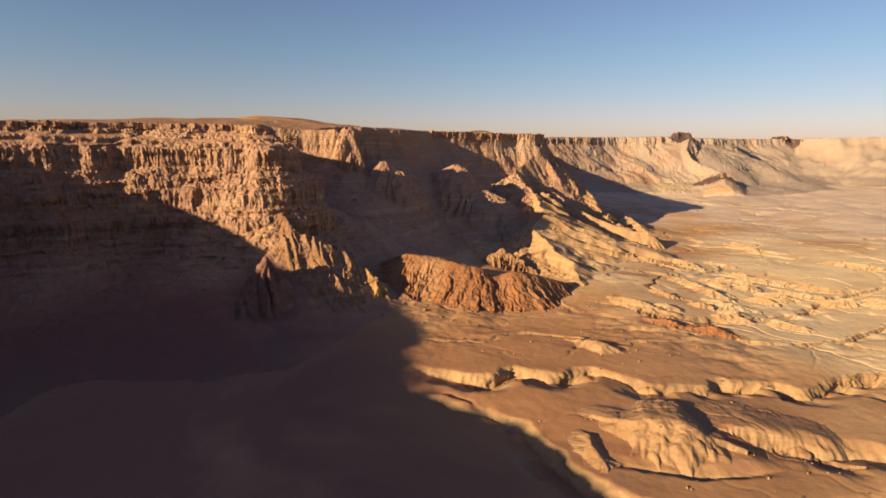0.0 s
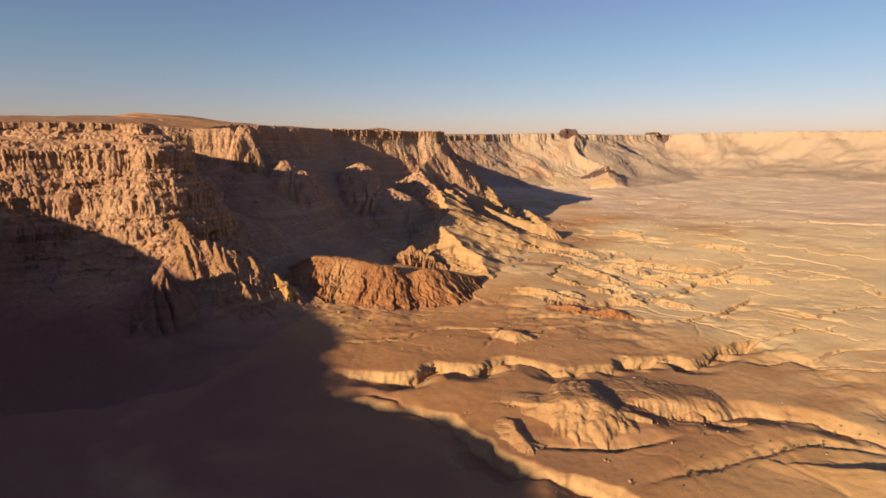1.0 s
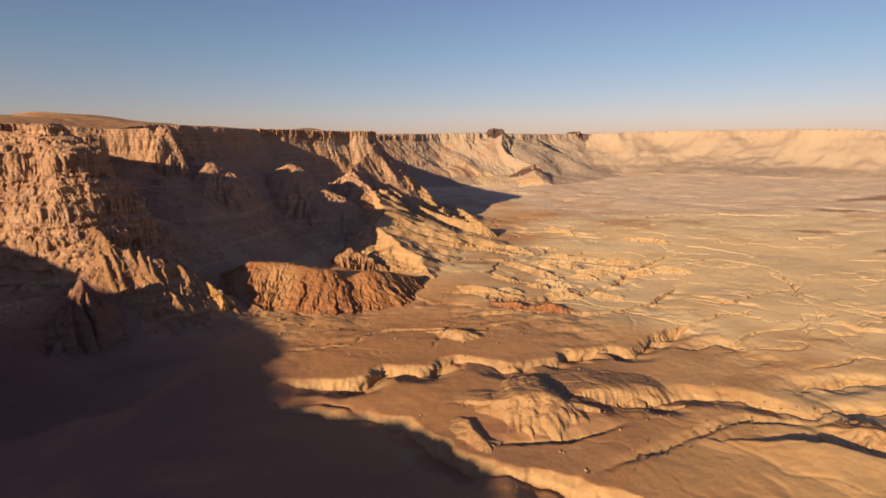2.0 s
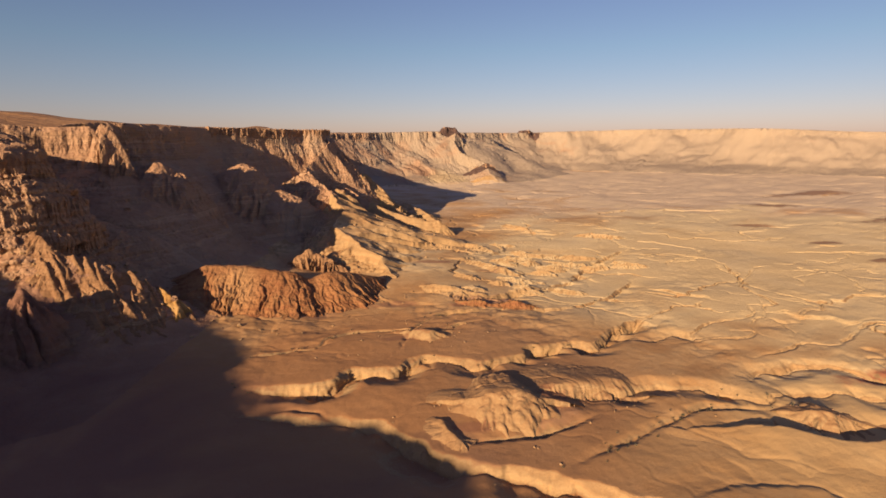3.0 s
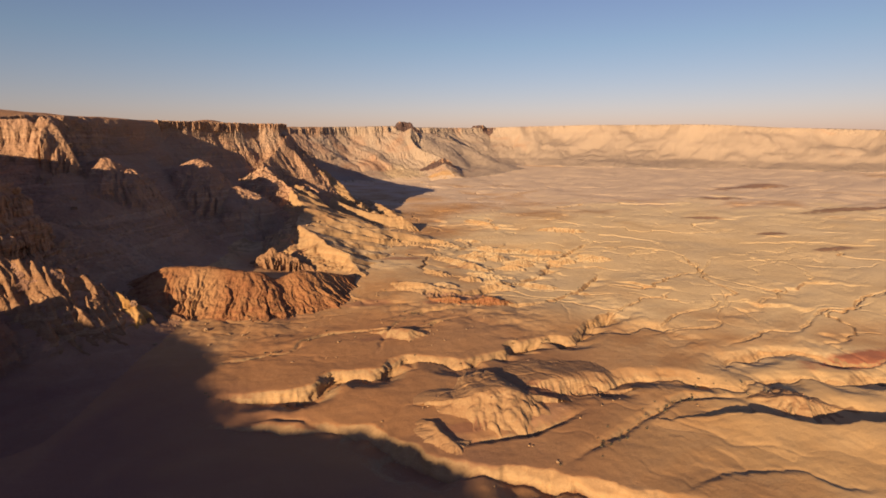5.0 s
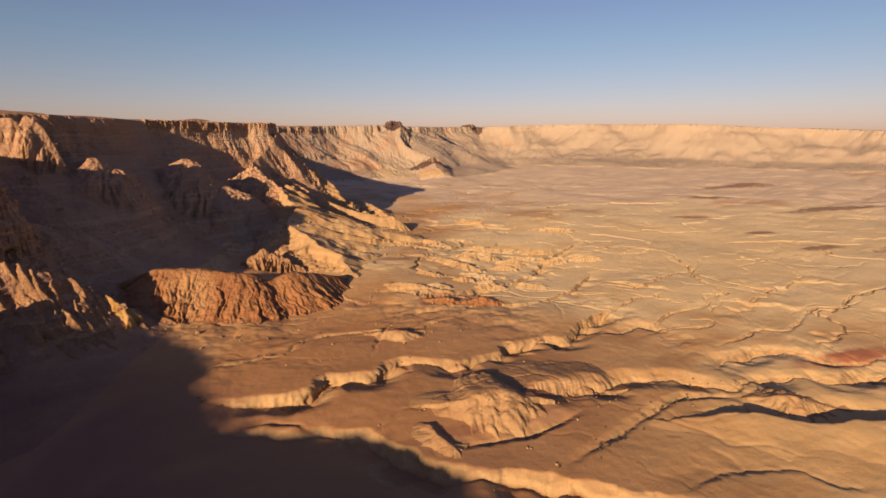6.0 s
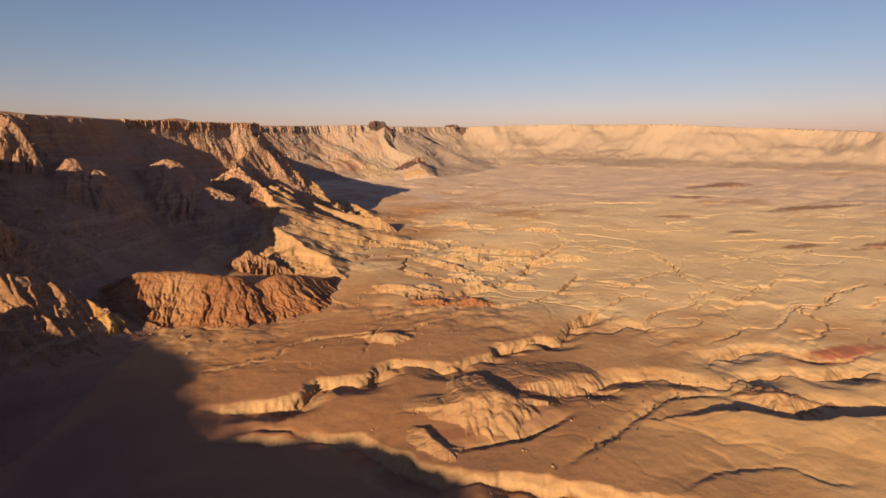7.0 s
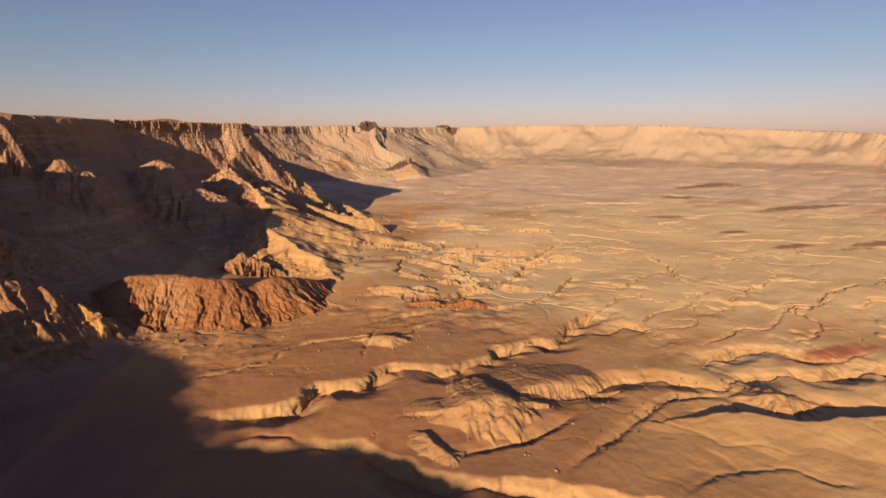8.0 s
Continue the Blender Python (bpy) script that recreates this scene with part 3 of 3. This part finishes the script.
# ---- hills, buttes and outcrops ----
def joined(mask, first):
    """The part of a mask that hangs together with one cell."""
    out = np.zeros(mask.shape, dtype=bool)
    out.flat[first] = True
    while True:
        grow = out.copy()
        grow[1:] |= out[:-1]
        grow[:-1] |= out[1:]
        grow[:, 1:] |= out[:, :-1]
        grow[:, :-1] |= out[:, 1:]
        grow &= mask
        if (grow == out).all():
            return out
        out = grow


def rise(name, label, category, crest, left, right, mat, grid=1.2, rib=(14, 0.5), peak=1.2, lump=1.0, absolute=False, most=60, group="", seed=200):
    """A hill or ridge: a crest (x, y, height above the ground or over all) that falls to its two sides at the given slopes, with gullies."""
    line = spline(crest, 5) if len(crest) > 1 else np.array([crest[0], (crest[0][0] + 0.5, crest[0][1], crest[0][2])], dtype=float)
    tall = 70 if absolute else max(c[2] for c in crest)
    pad = tall / min(left, right) * 1.35 + 4
    lo, hi = line[:, :2].min(0) - pad, line[:, :2].max(0) + pad
    gx, gy = np.arange(lo[0], hi[0], grid), np.arange(lo[1], hi[1], grid)
    x, y = (a.ravel() for a in np.meshgrid(gx, gy))
    ground, _ = land(x, y)
    wx, wy = x + 2.5 * fbm(x, y, 22, 3, seed), y + 2.5 * fbm(x, y, 22, 3, seed + 3)
    d, s, val, side = line_distance(wx, wy, line)
    ang = np.arctan2(wy - line[-1][1], wx - line[-1][0])
    run = s + np.where(s >= s.max() - 1e-3, ang * 12, 0) + 5 * fbm(x, y, 24, 3, seed + 5)
    high = np.clip(val - ground if absolute else val, 0.0, most)
    slope = np.where(side > 0, right, left)
    cut = ridged(run, d * 0.12, rib[0], 2, seed + 7)
    rough = np.clip(slope / 0.35, 0, 1) ** 2
    u = d * slope / np.maximum(high, 0.3) * (1 + rib[1] * rough * (0.5 - cut))
    u = np.sqrt(u * u + 0.012) - 0.11
    a = np.where(u < 1, high * np.maximum(1 - u, 0) ** peak, -1.2 * np.minimum(u - 1, 1) - 0.1)
    a = a + lump * (0.9 * fbm(x, y, 9, 3, seed + 11) + 1.1 * (ridged(x, y, 15, 3, seed + 15) - 0.55)) * rough * np.clip(a / 4, 0, 1)
    verts = np.stack([x, y, ground + a], 1)
    quads = grid_quads(len(gx), len(gy))
    keep = joined((a > -0.9).reshape(len(gy), len(gx)), int(np.argmax(a)))
    whole = keep.ravel()[quads].all(1).reshape(len(gy) - 1, len(gx) - 1)
    best = int(np.argmax(np.where(whole.ravel(), a[quads[:, 0]], -1e9)))
    quads = quads[joined(whole, best).ravel()]
    ob = sheet(name, verts, quads, mat)
    return tagged(ob, label, category, group)


# the red marl hill at the wall's foot
rise("red_hill", "long red and ochre marl hill with gullied flanks", "hill",
     [(-154, 638, -136), (-118, 636, -138), (-91, 629, -142), (-62, 627, -147), (-43, 632, -157), (-21, 640, -152), (4, 660, -159), (30, 680, -169), (55, 702, -181)],
     0.42, 0.60, mat_red, 0.8, (8, 0.2), 1.15, 0.5, True, seed=210)
rise("marl_pinnacle", "jagged ochre pinnacles behind the red hill", "outcrop", [(-66, 790, -164), (-48, 796, -154), (-34, 792, -160), (-14, 784, -168)],
     1.1, 1.1, mat_marl, 0.9, (6, 0.95), 1.0, 2.2, True, seed=212)
# ribs of badland between the wall and the shade
jitter = random.Random(5)
for n in range(30):
    along = (n % 15 + jitter.uniform(-0.3, 0.3)) / 14
    x = -282 + 108 * along + 12 * (n // 15)
    y = 558 - 26 * math.sin(along * 3.0) + 58 * along ** 2 - 26 * (n // 15) + jitter.uniform(-7, 7)
    turn, far, high = jitter.uniform(-7, 7), jitter.uniform(0.5, 1.0), jitter.uniform(3.0, 7.0)
    crest = [(x - 7, y + 13, high * 0.4), (x, y, high), (x + 14 * far + 0.4 * turn, y - 13 * far, high * 0.85), (x + 30 * far + turn, y - 27 * far, high * 0.35)]
    rise("badland_ridge", "narrow gullied ridge of ochre badland below the cliff", "ridge", crest, jitter.uniform(0.9, 1.3), jitter.uniform(0.8, 1.2), mat_marl, 0.7,
         (jitter.uniform(4, 7), 0.9), 1.0, 1.0, group="badland ridges below the cliff", seed=221 + n)
rise("rock_pyramid", "small pointed outcrop of tan rock on the scree", "outcrop", [(-266, 486, -113), (-261, 480, -117)], 1.7, 1.7, mat_cliff, 1.0,
     (9, 0.7), 1.1, 1.5, True, seed=231)
rise("yellow_outcrop", "blocky yellow sandstone outcrop at the foot of the badlands", "outcrop", [(-187, 566, -140), (-178, 560, -146)], 1.4, 1.4, mat_ochre, 0.9,
     (9, 0.35), 0.7, 1.5, True, seed=233)
# outcrops that stand out of the shaded recess
rise("rock_outcrop", "jagged tan outcrop standing on the shaded slope", "outcrop", [(-276, 866, -32), (-256, 866, -26), (-236, 870, -40)], 0.65, 0.7, mat_cliff, 1.2,
     (10, 0.3), 1.0, 1.2, True, 42, seed=241)
rise("rock_outcrop", "sloping slab of tan rock standing out of the shade", "outcrop", [(-164, 1052, -36), (-140, 1046, -48), (-108, 1040, -84)], 0.62, 0.62, mat_cliff, 1.4,
     (12, 0.3), 0.85, 1.2, True, 58, seed=243)
rise("rock_outcrop", "pale low ledge of rock on the shaded slope", "outcrop", [(-95, 1075, -89), (-60, 1070, -111), (-20, 1065, -121)], 1.0, 1.0, mat_hill, 1.4,
     (12, 0.5), 1.0, 1.5, True, 14, seed=245)
rise("rock_outcrop", "craggy lit outcrop of broken rock on the spur's crest", "outcrop", [(-52, 1204, -60), (-34, 1168, -79), (-12, 1142, -95), (8, 1122, -108)],
     1.0, 0.62, mat_cliff, 1.2, (9, 0.7), 0.9, 2.4, True, 50, seed=246)
rise("rounded_outcrop", "yellow rounded knob of rock on the spur", "outcrop", [(10, 1160, -94), (24, 1152, -100), (38, 1140, -113)], 1.0, 1.0, mat_hill, 1.4,
     (12, 0.5), 0.8, 1.5, True, 24, seed=247)
rise("cliff_buttress", "pale fluted buttress below the rim", "cliff", [(-318, 842, 27), (-304, 839, 20), (-290, 836, -8), (-280, 834, -32)], 2.4, 2.4, mat_cliff, 1.0,
     (8, 0.8), 0.9, 1.8, True, seed=249)
# the hill on the floor
rise("rocky_hill", "rounded ochre hill with gullied flanks on the crater floor", "hill",
     [(68, 346, 5), (82, 342, 10), (98, 338, 13), (110, 336, 12.5), (120, 335, 7)], 0.20, 0.46, mat_hill, 0.7, (19, 0.85), 1.05, 1.3, seed=251)
rise("rocky_ridge", "steep pale ridge with ribbed face beside the hill", "ridge",
     [(126, 354, 4), (140, 358, 6), (158, 358, 7), (176, 357, 6.5), (192, 354, 6), (205, 347, 3)], 0.15, 0.62, mat_hill, 0.8, (6, 0.6), 1.05, 0.8,
     seed=253)
rise("sand_swell", "long smooth swell of golden sand beside the channel", "dune", [(205, 294, 1), (236, 288, 2), (272, 278, 4.5), (300, 258, 2.5), (325, 250, 5), (365, 236, 6), (430, 214, 5)],
     0.75, 0.085, mat_floor, 1.5, (40, 0.2), 1.1, 0.4, seed=254)
rise("eroded_mound", "low gullied mound of dark earth", "mound", [(46, 326, 3), (49, 314, 3.5), (53, 304, 3)], 0.5, 0.35, mat_hill, 0.6, (6, 0.5), 1.0, 0.8, seed=255)
rise("pyramid_hill", "small pointed yellow hill by the dry water course", "hill", [(308, 297, 4), (319, 289, 8), (334, 282, 4)], 0.26, 0.55, mat_hill, 0.8,
     (9, 0.6), 1.1, 1.0, seed=257)
# low ridges along the foot of the spur and out on the floor
LOW = "low ridges on the crater floor"
for crest, k in (([(110, 1390, 16), (170, 1230, 14), (222, 1100, 9)], 261), ([(190, 1700, 16), (215, 1450, 14), (242, 1290, 8)], 262),
                 ([(205, 800, 6), (240, 745, 8)], 265),
                 ([(320, 890, 7), (350, 865, 6)], 266), ([(395, 845, 8), (425, 830, 6)], 267), ([(400, 1180, 8), (420, 1130, 6)], 268),
                 ([(105, 650, 6), (128, 632, 7), (160, 612, 5)], 269),                  ([(56, 494, 6), (72, 486, 7)], 271), ([(275, 640, 6), (300, 625, 5)], 272), ([(520, 1010, 8), (570, 985, 6)], 273)):
    rise("low_ridge", "low tan ridge of bare earth on the crater floor", "ridge", crest, 0.35, 0.6, mat_floor, 1.4, (10, 0.6), 1.1, 1.0, group=LOW, seed=k)
rise("red_scarp", "low scarp of dark red marl on the crater floor", "ridge", [(128, 590, 3), (150, 580, 6), (165, 578, 2), (188, 571, 7), (206, 566, 3)], 0.3, 0.75, mat_red, 0.9,
     (7, 0.9), 1.05, 1.6, seed=275)
# crumbling knolls between the channels
crumbs = random.Random(23)
for n in range(34):
    x, y = crumbs.choice(((300, 800), (360, 850), (230, 700), (170, 640), (420, 760), (250, 900)))
    x, y = x + crumbs.gauss(0, 38), y + crumbs.gauss(0, 34)
    span, high = crumbs.uniform(8, 24), crumbs.uniform(3.5, 7.5)
    crest = [(x - span, y + 0.5 * span, high * 0.5), (x, y + crumbs.uniform(-5, 5), high), (x + span, y - 0.35 * span, high * 0.6)]
    rise("knoll", "small crumbling knoll of pale earth between channels", "mound", crest, crumbs.uniform(0.55, 1.0), crumbs.uniform(0.35, 0.6), mat_floor, 1.2,
         (crumbs.uniform(6, 11), 0.8), 1.05, 1.1, group="knolls on the crater floor", seed=301 + n)
# table rocks on the far rim
rise("butte", "dark flat-topped butte on the far rim", "butte", [(668, 3030, 84), (700, 3038, 90), (745, 3050, 90), (790, 3066, 78)], 1.3, 1.3, mat_basalt, 3.0,
     (18, 0.5), 0.4, 2.5, True, 30, seed=281)
rise("butte", "blocky dark butte on the slope below the far rim", "butte", [(690, 2600, 10), (735, 2596, 17), (800, 2590, 15), (850, 2586, 8)], 0.7, 0.6, mat_basalt, 4.0,
     (26, 0.5), 0.5, 3.0, seed=283)
rise("butte", "small flat-topped butte on the far rim", "butte", [(1600, 4225, 16), (1690, 4235, 22), (1740, 4215, 16)], 0.7, 0.7, mat_basalt, 6.0,
     (30, 0.5), 0.4, 4.0, seed=285)


# ---- blocks, boulders and shrubs ----
def lump(name, size, rough, cuts, seed, boxy):
    """A rock: a cube or ball of small faces, pushed in and out by noise. Its base is at 0."""
    bm = bmesh.new()
    if boxy:
        bmesh.ops.create_cube(bm, size=1.0)
        bmesh.ops.subdivide_edges(bm, edges=bm.edges[:], cuts=cuts, use_grid_fill=True)
    else:
        bmesh.ops.create_icosphere(bm, subdivisions=cuts, radius=0.55)
    for v in bm.verts:
        p = v.co.copy()
        n = noise.noise_vector(p * 1.7 + Vector((seed * 7.3, seed * 3.1, seed))) * rough + noise.noise_vector(p * 4.5 + Vector((seed, 0, 0))) * rough * 0.4
        v.co = p + n
        v.co.x, v.co.y, v.co.z = v.co.x * size[0], v.co.y * size[1], (v.co.z + 0.5) * size[2]
    me = bpy.data.meshes.new(name)
    bm.to_mesh(me)
    bm.free()
    return me


ROCK_CAP = [(0.30, (0.22, 0.135, 0.08)), (0.45, (0.37, 0.23, 0.13)), (0.55, (0.28, 0.17, 0.095)), (0.70, (0.43, 0.285, 0.16))]
mat_cap = desert_material("cap_rock", (0.42, 0.265, 0.145), (0.30, 0.18, 0.10), (0.50, 0.33, 0.19), ROCK_CAP, 1.0)
mat_stone = desert_material("pale_stone", (0.45, 0.31, 0.17), (0.34, 0.21, 0.11), (0.55, 0.40, 0.25), BANK, 0.8)
escarpment = bpy.data.objects["escarpment"]


def rim_places(low, high, spacing):
    """Places along the rim between two values of y on its near, western side: x, y, height of the tableland, heading."""
    run = [p for p in RIM[:len(RIM) // 2 + 20] if low <= p[1] <= high and p[0] < 1200]
    out = []
    for a, b in zip(run, run[1:]):
        t = Vector((b[0] - a[0], b[1] - a[1]))
        if t.length > 400 or t.length < 1e-3:
            continue
        for k in range(max(1, int(t.length / spacing))):
            c = Vector((a[0], a[1])) + t * (k / max(1, int(t.length / spacing)))
            n = Vector((t.y, -t.x)).normalized()
            off = np.arange(-60, 61, 1.5)
            zs, ds = land(c.x + n.x * off, c.y + n.y * off)
            cross = np.nonzero((ds[:-1] < 0) & (ds[1:] >= 0))[0]
            if len(cross) == 0:
                continue
            i = cross[len(cross) // 2]
            out.append((c.x + n.x * off[i], c.y + n.y * off[i], float(zs[max(i - 2, 0)]), math.atan2(t.y, t.x)))
    return out


pick = random.Random(11)
cap_meshes = [lump("cap_block", (1, 1, 1), 0.16, 3, 20 + k, True) for k in range(6)]
for me in cap_meshes:
    me.materials.append(mat_cap)
for low, high, spacing, wide, tall in ((1150, 1420, 5, 13, 18), (470, 625, 5, 7, 7), (2560, 3000, 17, 26, 26)):
    for x, y, z, heading in rim_places(low, high, spacing):
        if pick.random() < (0.04 if tall == 18 else 0.18):
            continue
        ob = new("cap_block", pick.choice(cap_meshes))
        h = tall * pick.uniform(0.75, 1.15)
        ob.matrix_world = pose(x + pick.uniform(-1, 1), y + pick.uniform(-1, 1), z - h + pick.uniform(0.2, 1.6), pick.uniform(-3, 3), pick.uniform(-3, 3),
                               math.degrees(heading) + pick.uniform(-14, 14)) @ Matrix.Diagonal((wide * pick.uniform(0.6, 1.2), wide * pick.uniform(0.7, 1.0), h, 1))
        ob.parent = escarpment

# broken slabs that stick out of the outcrops and hills
slab_meshes = [lump("rock_slab", (1, 1, 1), 0.2, 3, 60 + k, True) for k in range(5)]
for kind, count, size in (("rock_outcrop", 9, 6), ("rounded_outcrop", 7, 6), ("yellow_outcrop", 6, 4.5), ("rock_pyramid", 5, 3.5), ("rocky_ridge", 10, 1.8),
                          ("rocky_hill", 8, 1.5), ("red_hill", 12, 2.6), ("butte", 9, 13), ("cliff_buttress", 9, 6), ("pyramid_hill", 6, 1.8)):
    for host in [o for o in scene.objects if o.name.split(".")[0] == kind and o.parent is None]:
        co = np.empty(len(host.data.vertices) * 3, dtype=np.float32)
        host.data.vertices.foreach_get("co", co)
        co = co.reshape(-1, 3)
        lifted = co[:, 2] - 0.5 * (co[:, 2].min() + co[:, 2].max())
        tops = co[lifted > 0] if (lifted > 0).sum() > 20 else co
        for k in range(count):
            p = tops[pick.randrange(len(tops))]
            s = size * pick.uniform(0.6, 1.3)
            ob = new("rock_slab", pick.choice(slab_meshes))
            ob.matrix_world = pose(p[0], p[1], p[2] - 0.45 * s, pick.uniform(-14, 14), pick.uniform(-14, 14), pick.uniform(0, 360)) \
                @ Matrix.Diagonal((s, s * pick.uniform(0.6, 1.0), s * pick.uniform(0.5, 0.9), 1))
            if not ob.data.materials:
                ob.data.materials.append(mat_cap)
            ob.parent = host

# boulders that have rolled down the slopes and along the dry water courses
boulder_meshes = [lump("boulder", (1.0, 0.85, 0.7), 0.22, 2, 40 + k, False) for k in range(7)]
for me in boulder_meshes:
    me.materials.append(mat_stone)
spots = []
for depth, right, left, line in COURSES[:4]:
    for k in range(9):
        a, b = line[pick.randrange(len(line) - 1)][:2], pick.uniform(0, 1)
        spots.append((a[0] + pick.gauss(3, 9), a[1] + pick.gauss(0, 7), pick.uniform(0.6, 1.6)))
for k in range(110):
    spots.append((pick.uniform(-310, -60), pick.uniform(505, 640), pick.uniform(1.2, 4.2)))
for k in range(50):
    spots.append((pick.uniform(-30, 240), pick.uniform(820, 1150), pick.uniform(2.0, 5.0)))
for k in range(60):
    spots.append((pick.uniform(-60, 170), pick.uniform(450, 640), pick.uniform(0.8, 2.4)))
for k in range(40):
    spots.append((pick.gauss(100, 45), pick.gauss(325, 22), pick.uniform(0.6, 1.6)))
heights, _ = land(np.array([p[0] for p in spots]), np.array([p[1] for p in spots]))
for (x, y, size), z in zip(spots, heights):
    ob = new("boulder", pick.choice(boulder_meshes))
    ob.matrix_world = pose(x, y, float(z) - 0.12 * size, 0, 0, pick.uniform(0, 360)) @ Matrix.Diagonal((size, size * pick.uniform(0.8, 1.2), size * pick.uniform(0.7, 1.1), 1))
    tagged(ob, "weathered tan boulder lying on the bare slope", "boulder", "boulders on the desert slopes")


# low thorny shrubs along the sandy channels
def leaf_material():
    mat, nt, p = shader("dry_foliage")
    info = nt.nodes.new("ShaderNodeObjectInfo")
    geo = nt.nodes.new("ShaderNodeNewGeometry")
    col = mix(nt, info.outputs["Random"], (0.055, 0.060, 0.028), (0.095, 0.085, 0.040))
    col = mix(nt, calc(nt, "MULTIPLY", geo.outputs["Random Per Island"], 0.5), col, (0.12, 0.10, 0.05))
    nt.links.new(col, p.inputs["Base Color"])
    p.inputs["Roughness"].default_value = 0.8
    return mat


def twig_material():
    mat, nt, p = shader("grey_twigs")
    geo = nt.nodes.new("ShaderNodeNewGeometry")
    nt.links.new(ramp(nt, noise_tex(nt, geo.outputs["Position"], 9.0), [(0.3, (0.10, 0.07, 0.05)), (0.7, (0.19, 0.14, 0.10))]), p.inputs["Base Color"])
    p.inputs["Roughness"].default_value = 0.9
    return mat


mat_leaf, mat_twig = leaf_material(), twig_material()


def shrub(seed):
    r = random.Random(seed)
    twigs, leaves = bmesh.new(), bmesh.new()
    for k in range(7):
        a, lean, high = k * 0.9 + r.uniform(-0.3, 0.3), r.uniform(0.3, 0.9), r.uniform(0.7, 1.2)
        tip = Vector((math.cos(a) * lean, math.sin(a) * lean, high))
        side = Vector((-math.sin(a), math.cos(a), 0)) * 0.05
        foot = [twigs.verts.new(side), twigs.verts.new(-side), twigs.verts.new((math.cos(a) * 0.05, math.sin(a) * 0.05, 0.02))]
        end = twigs.verts.new(tip)
        for i in range(3):
            twigs.faces.new((foot[i], foot[(i + 1) % 3], end))
        for n in range(11):
            c = tip * r.uniform(0.45, 1.05) + Vector((r.gauss(0, 0.16), r.gauss(0, 0.16), r.gauss(0, 0.12)))
            u = Vector((r.gauss(0, 1), r.gauss(0, 1), r.gauss(0, 1))).normalized() * r.uniform(0.09, 0.17)
            w = u.orthogonal().normalized() * r.uniform(0.06, 0.13)
            leaves.faces.new([leaves.verts.new(q) for q in (c - u, c + w, c + u, c - w)])
    thing = new("desert_shrub")
    for name, bm, mat in (("twigs", twigs, mat_twig), ("foliage", leaves, mat_leaf)):
        me = bpy.data.meshes.new(name)
        bm.to_mesh(me)
        bm.free()
        me.materials.append(mat)
        part = new(name, me)
        part.parent = thing
    return tagged(thing, "low dark thorny shrub on the sandy channel bed", "shrub", "shrubs along the dry channels")


kinds = [shrub(70 + k) for k in range(4)]
places = []
for line, count in ((COURSES[3][3], 40), (COURSES[0][3], 26), (COURSES[2][3], 12), (COURSES[13][3], 24), (COURSES[15][3], 24), (COURSES[14][3], 20)):
    for k in range(count):
        i = pick.randrange(len(line) - 1)
        b = pick.random()
        p = line[i] * (1 - b) + line[i + 1] * b
        places.append((p[0] + pick.gauss(0, 4.5), p[1] + pick.gauss(0, 3.5)))
heights, _ = land(np.array([p[0] for p in places]), np.array([p[1] for p in places]))
for k, ((x, y), z) in enumerate(zip(places, heights)):
    m = pose(x, y, float(z) - 0.05, 0, 0, pick.uniform(0, 360))
    if k < len(kinds):
        kinds[k].matrix_basis = m @ Matrix.Diagonal((1.2, 1.2, 1.0, 1))
        continue
    ob = copy_thing(kinds[k % len(kinds)], m)
    s = pick.uniform(0.8, 1.7)
    ob.scale = (s, s, s * 0.9)
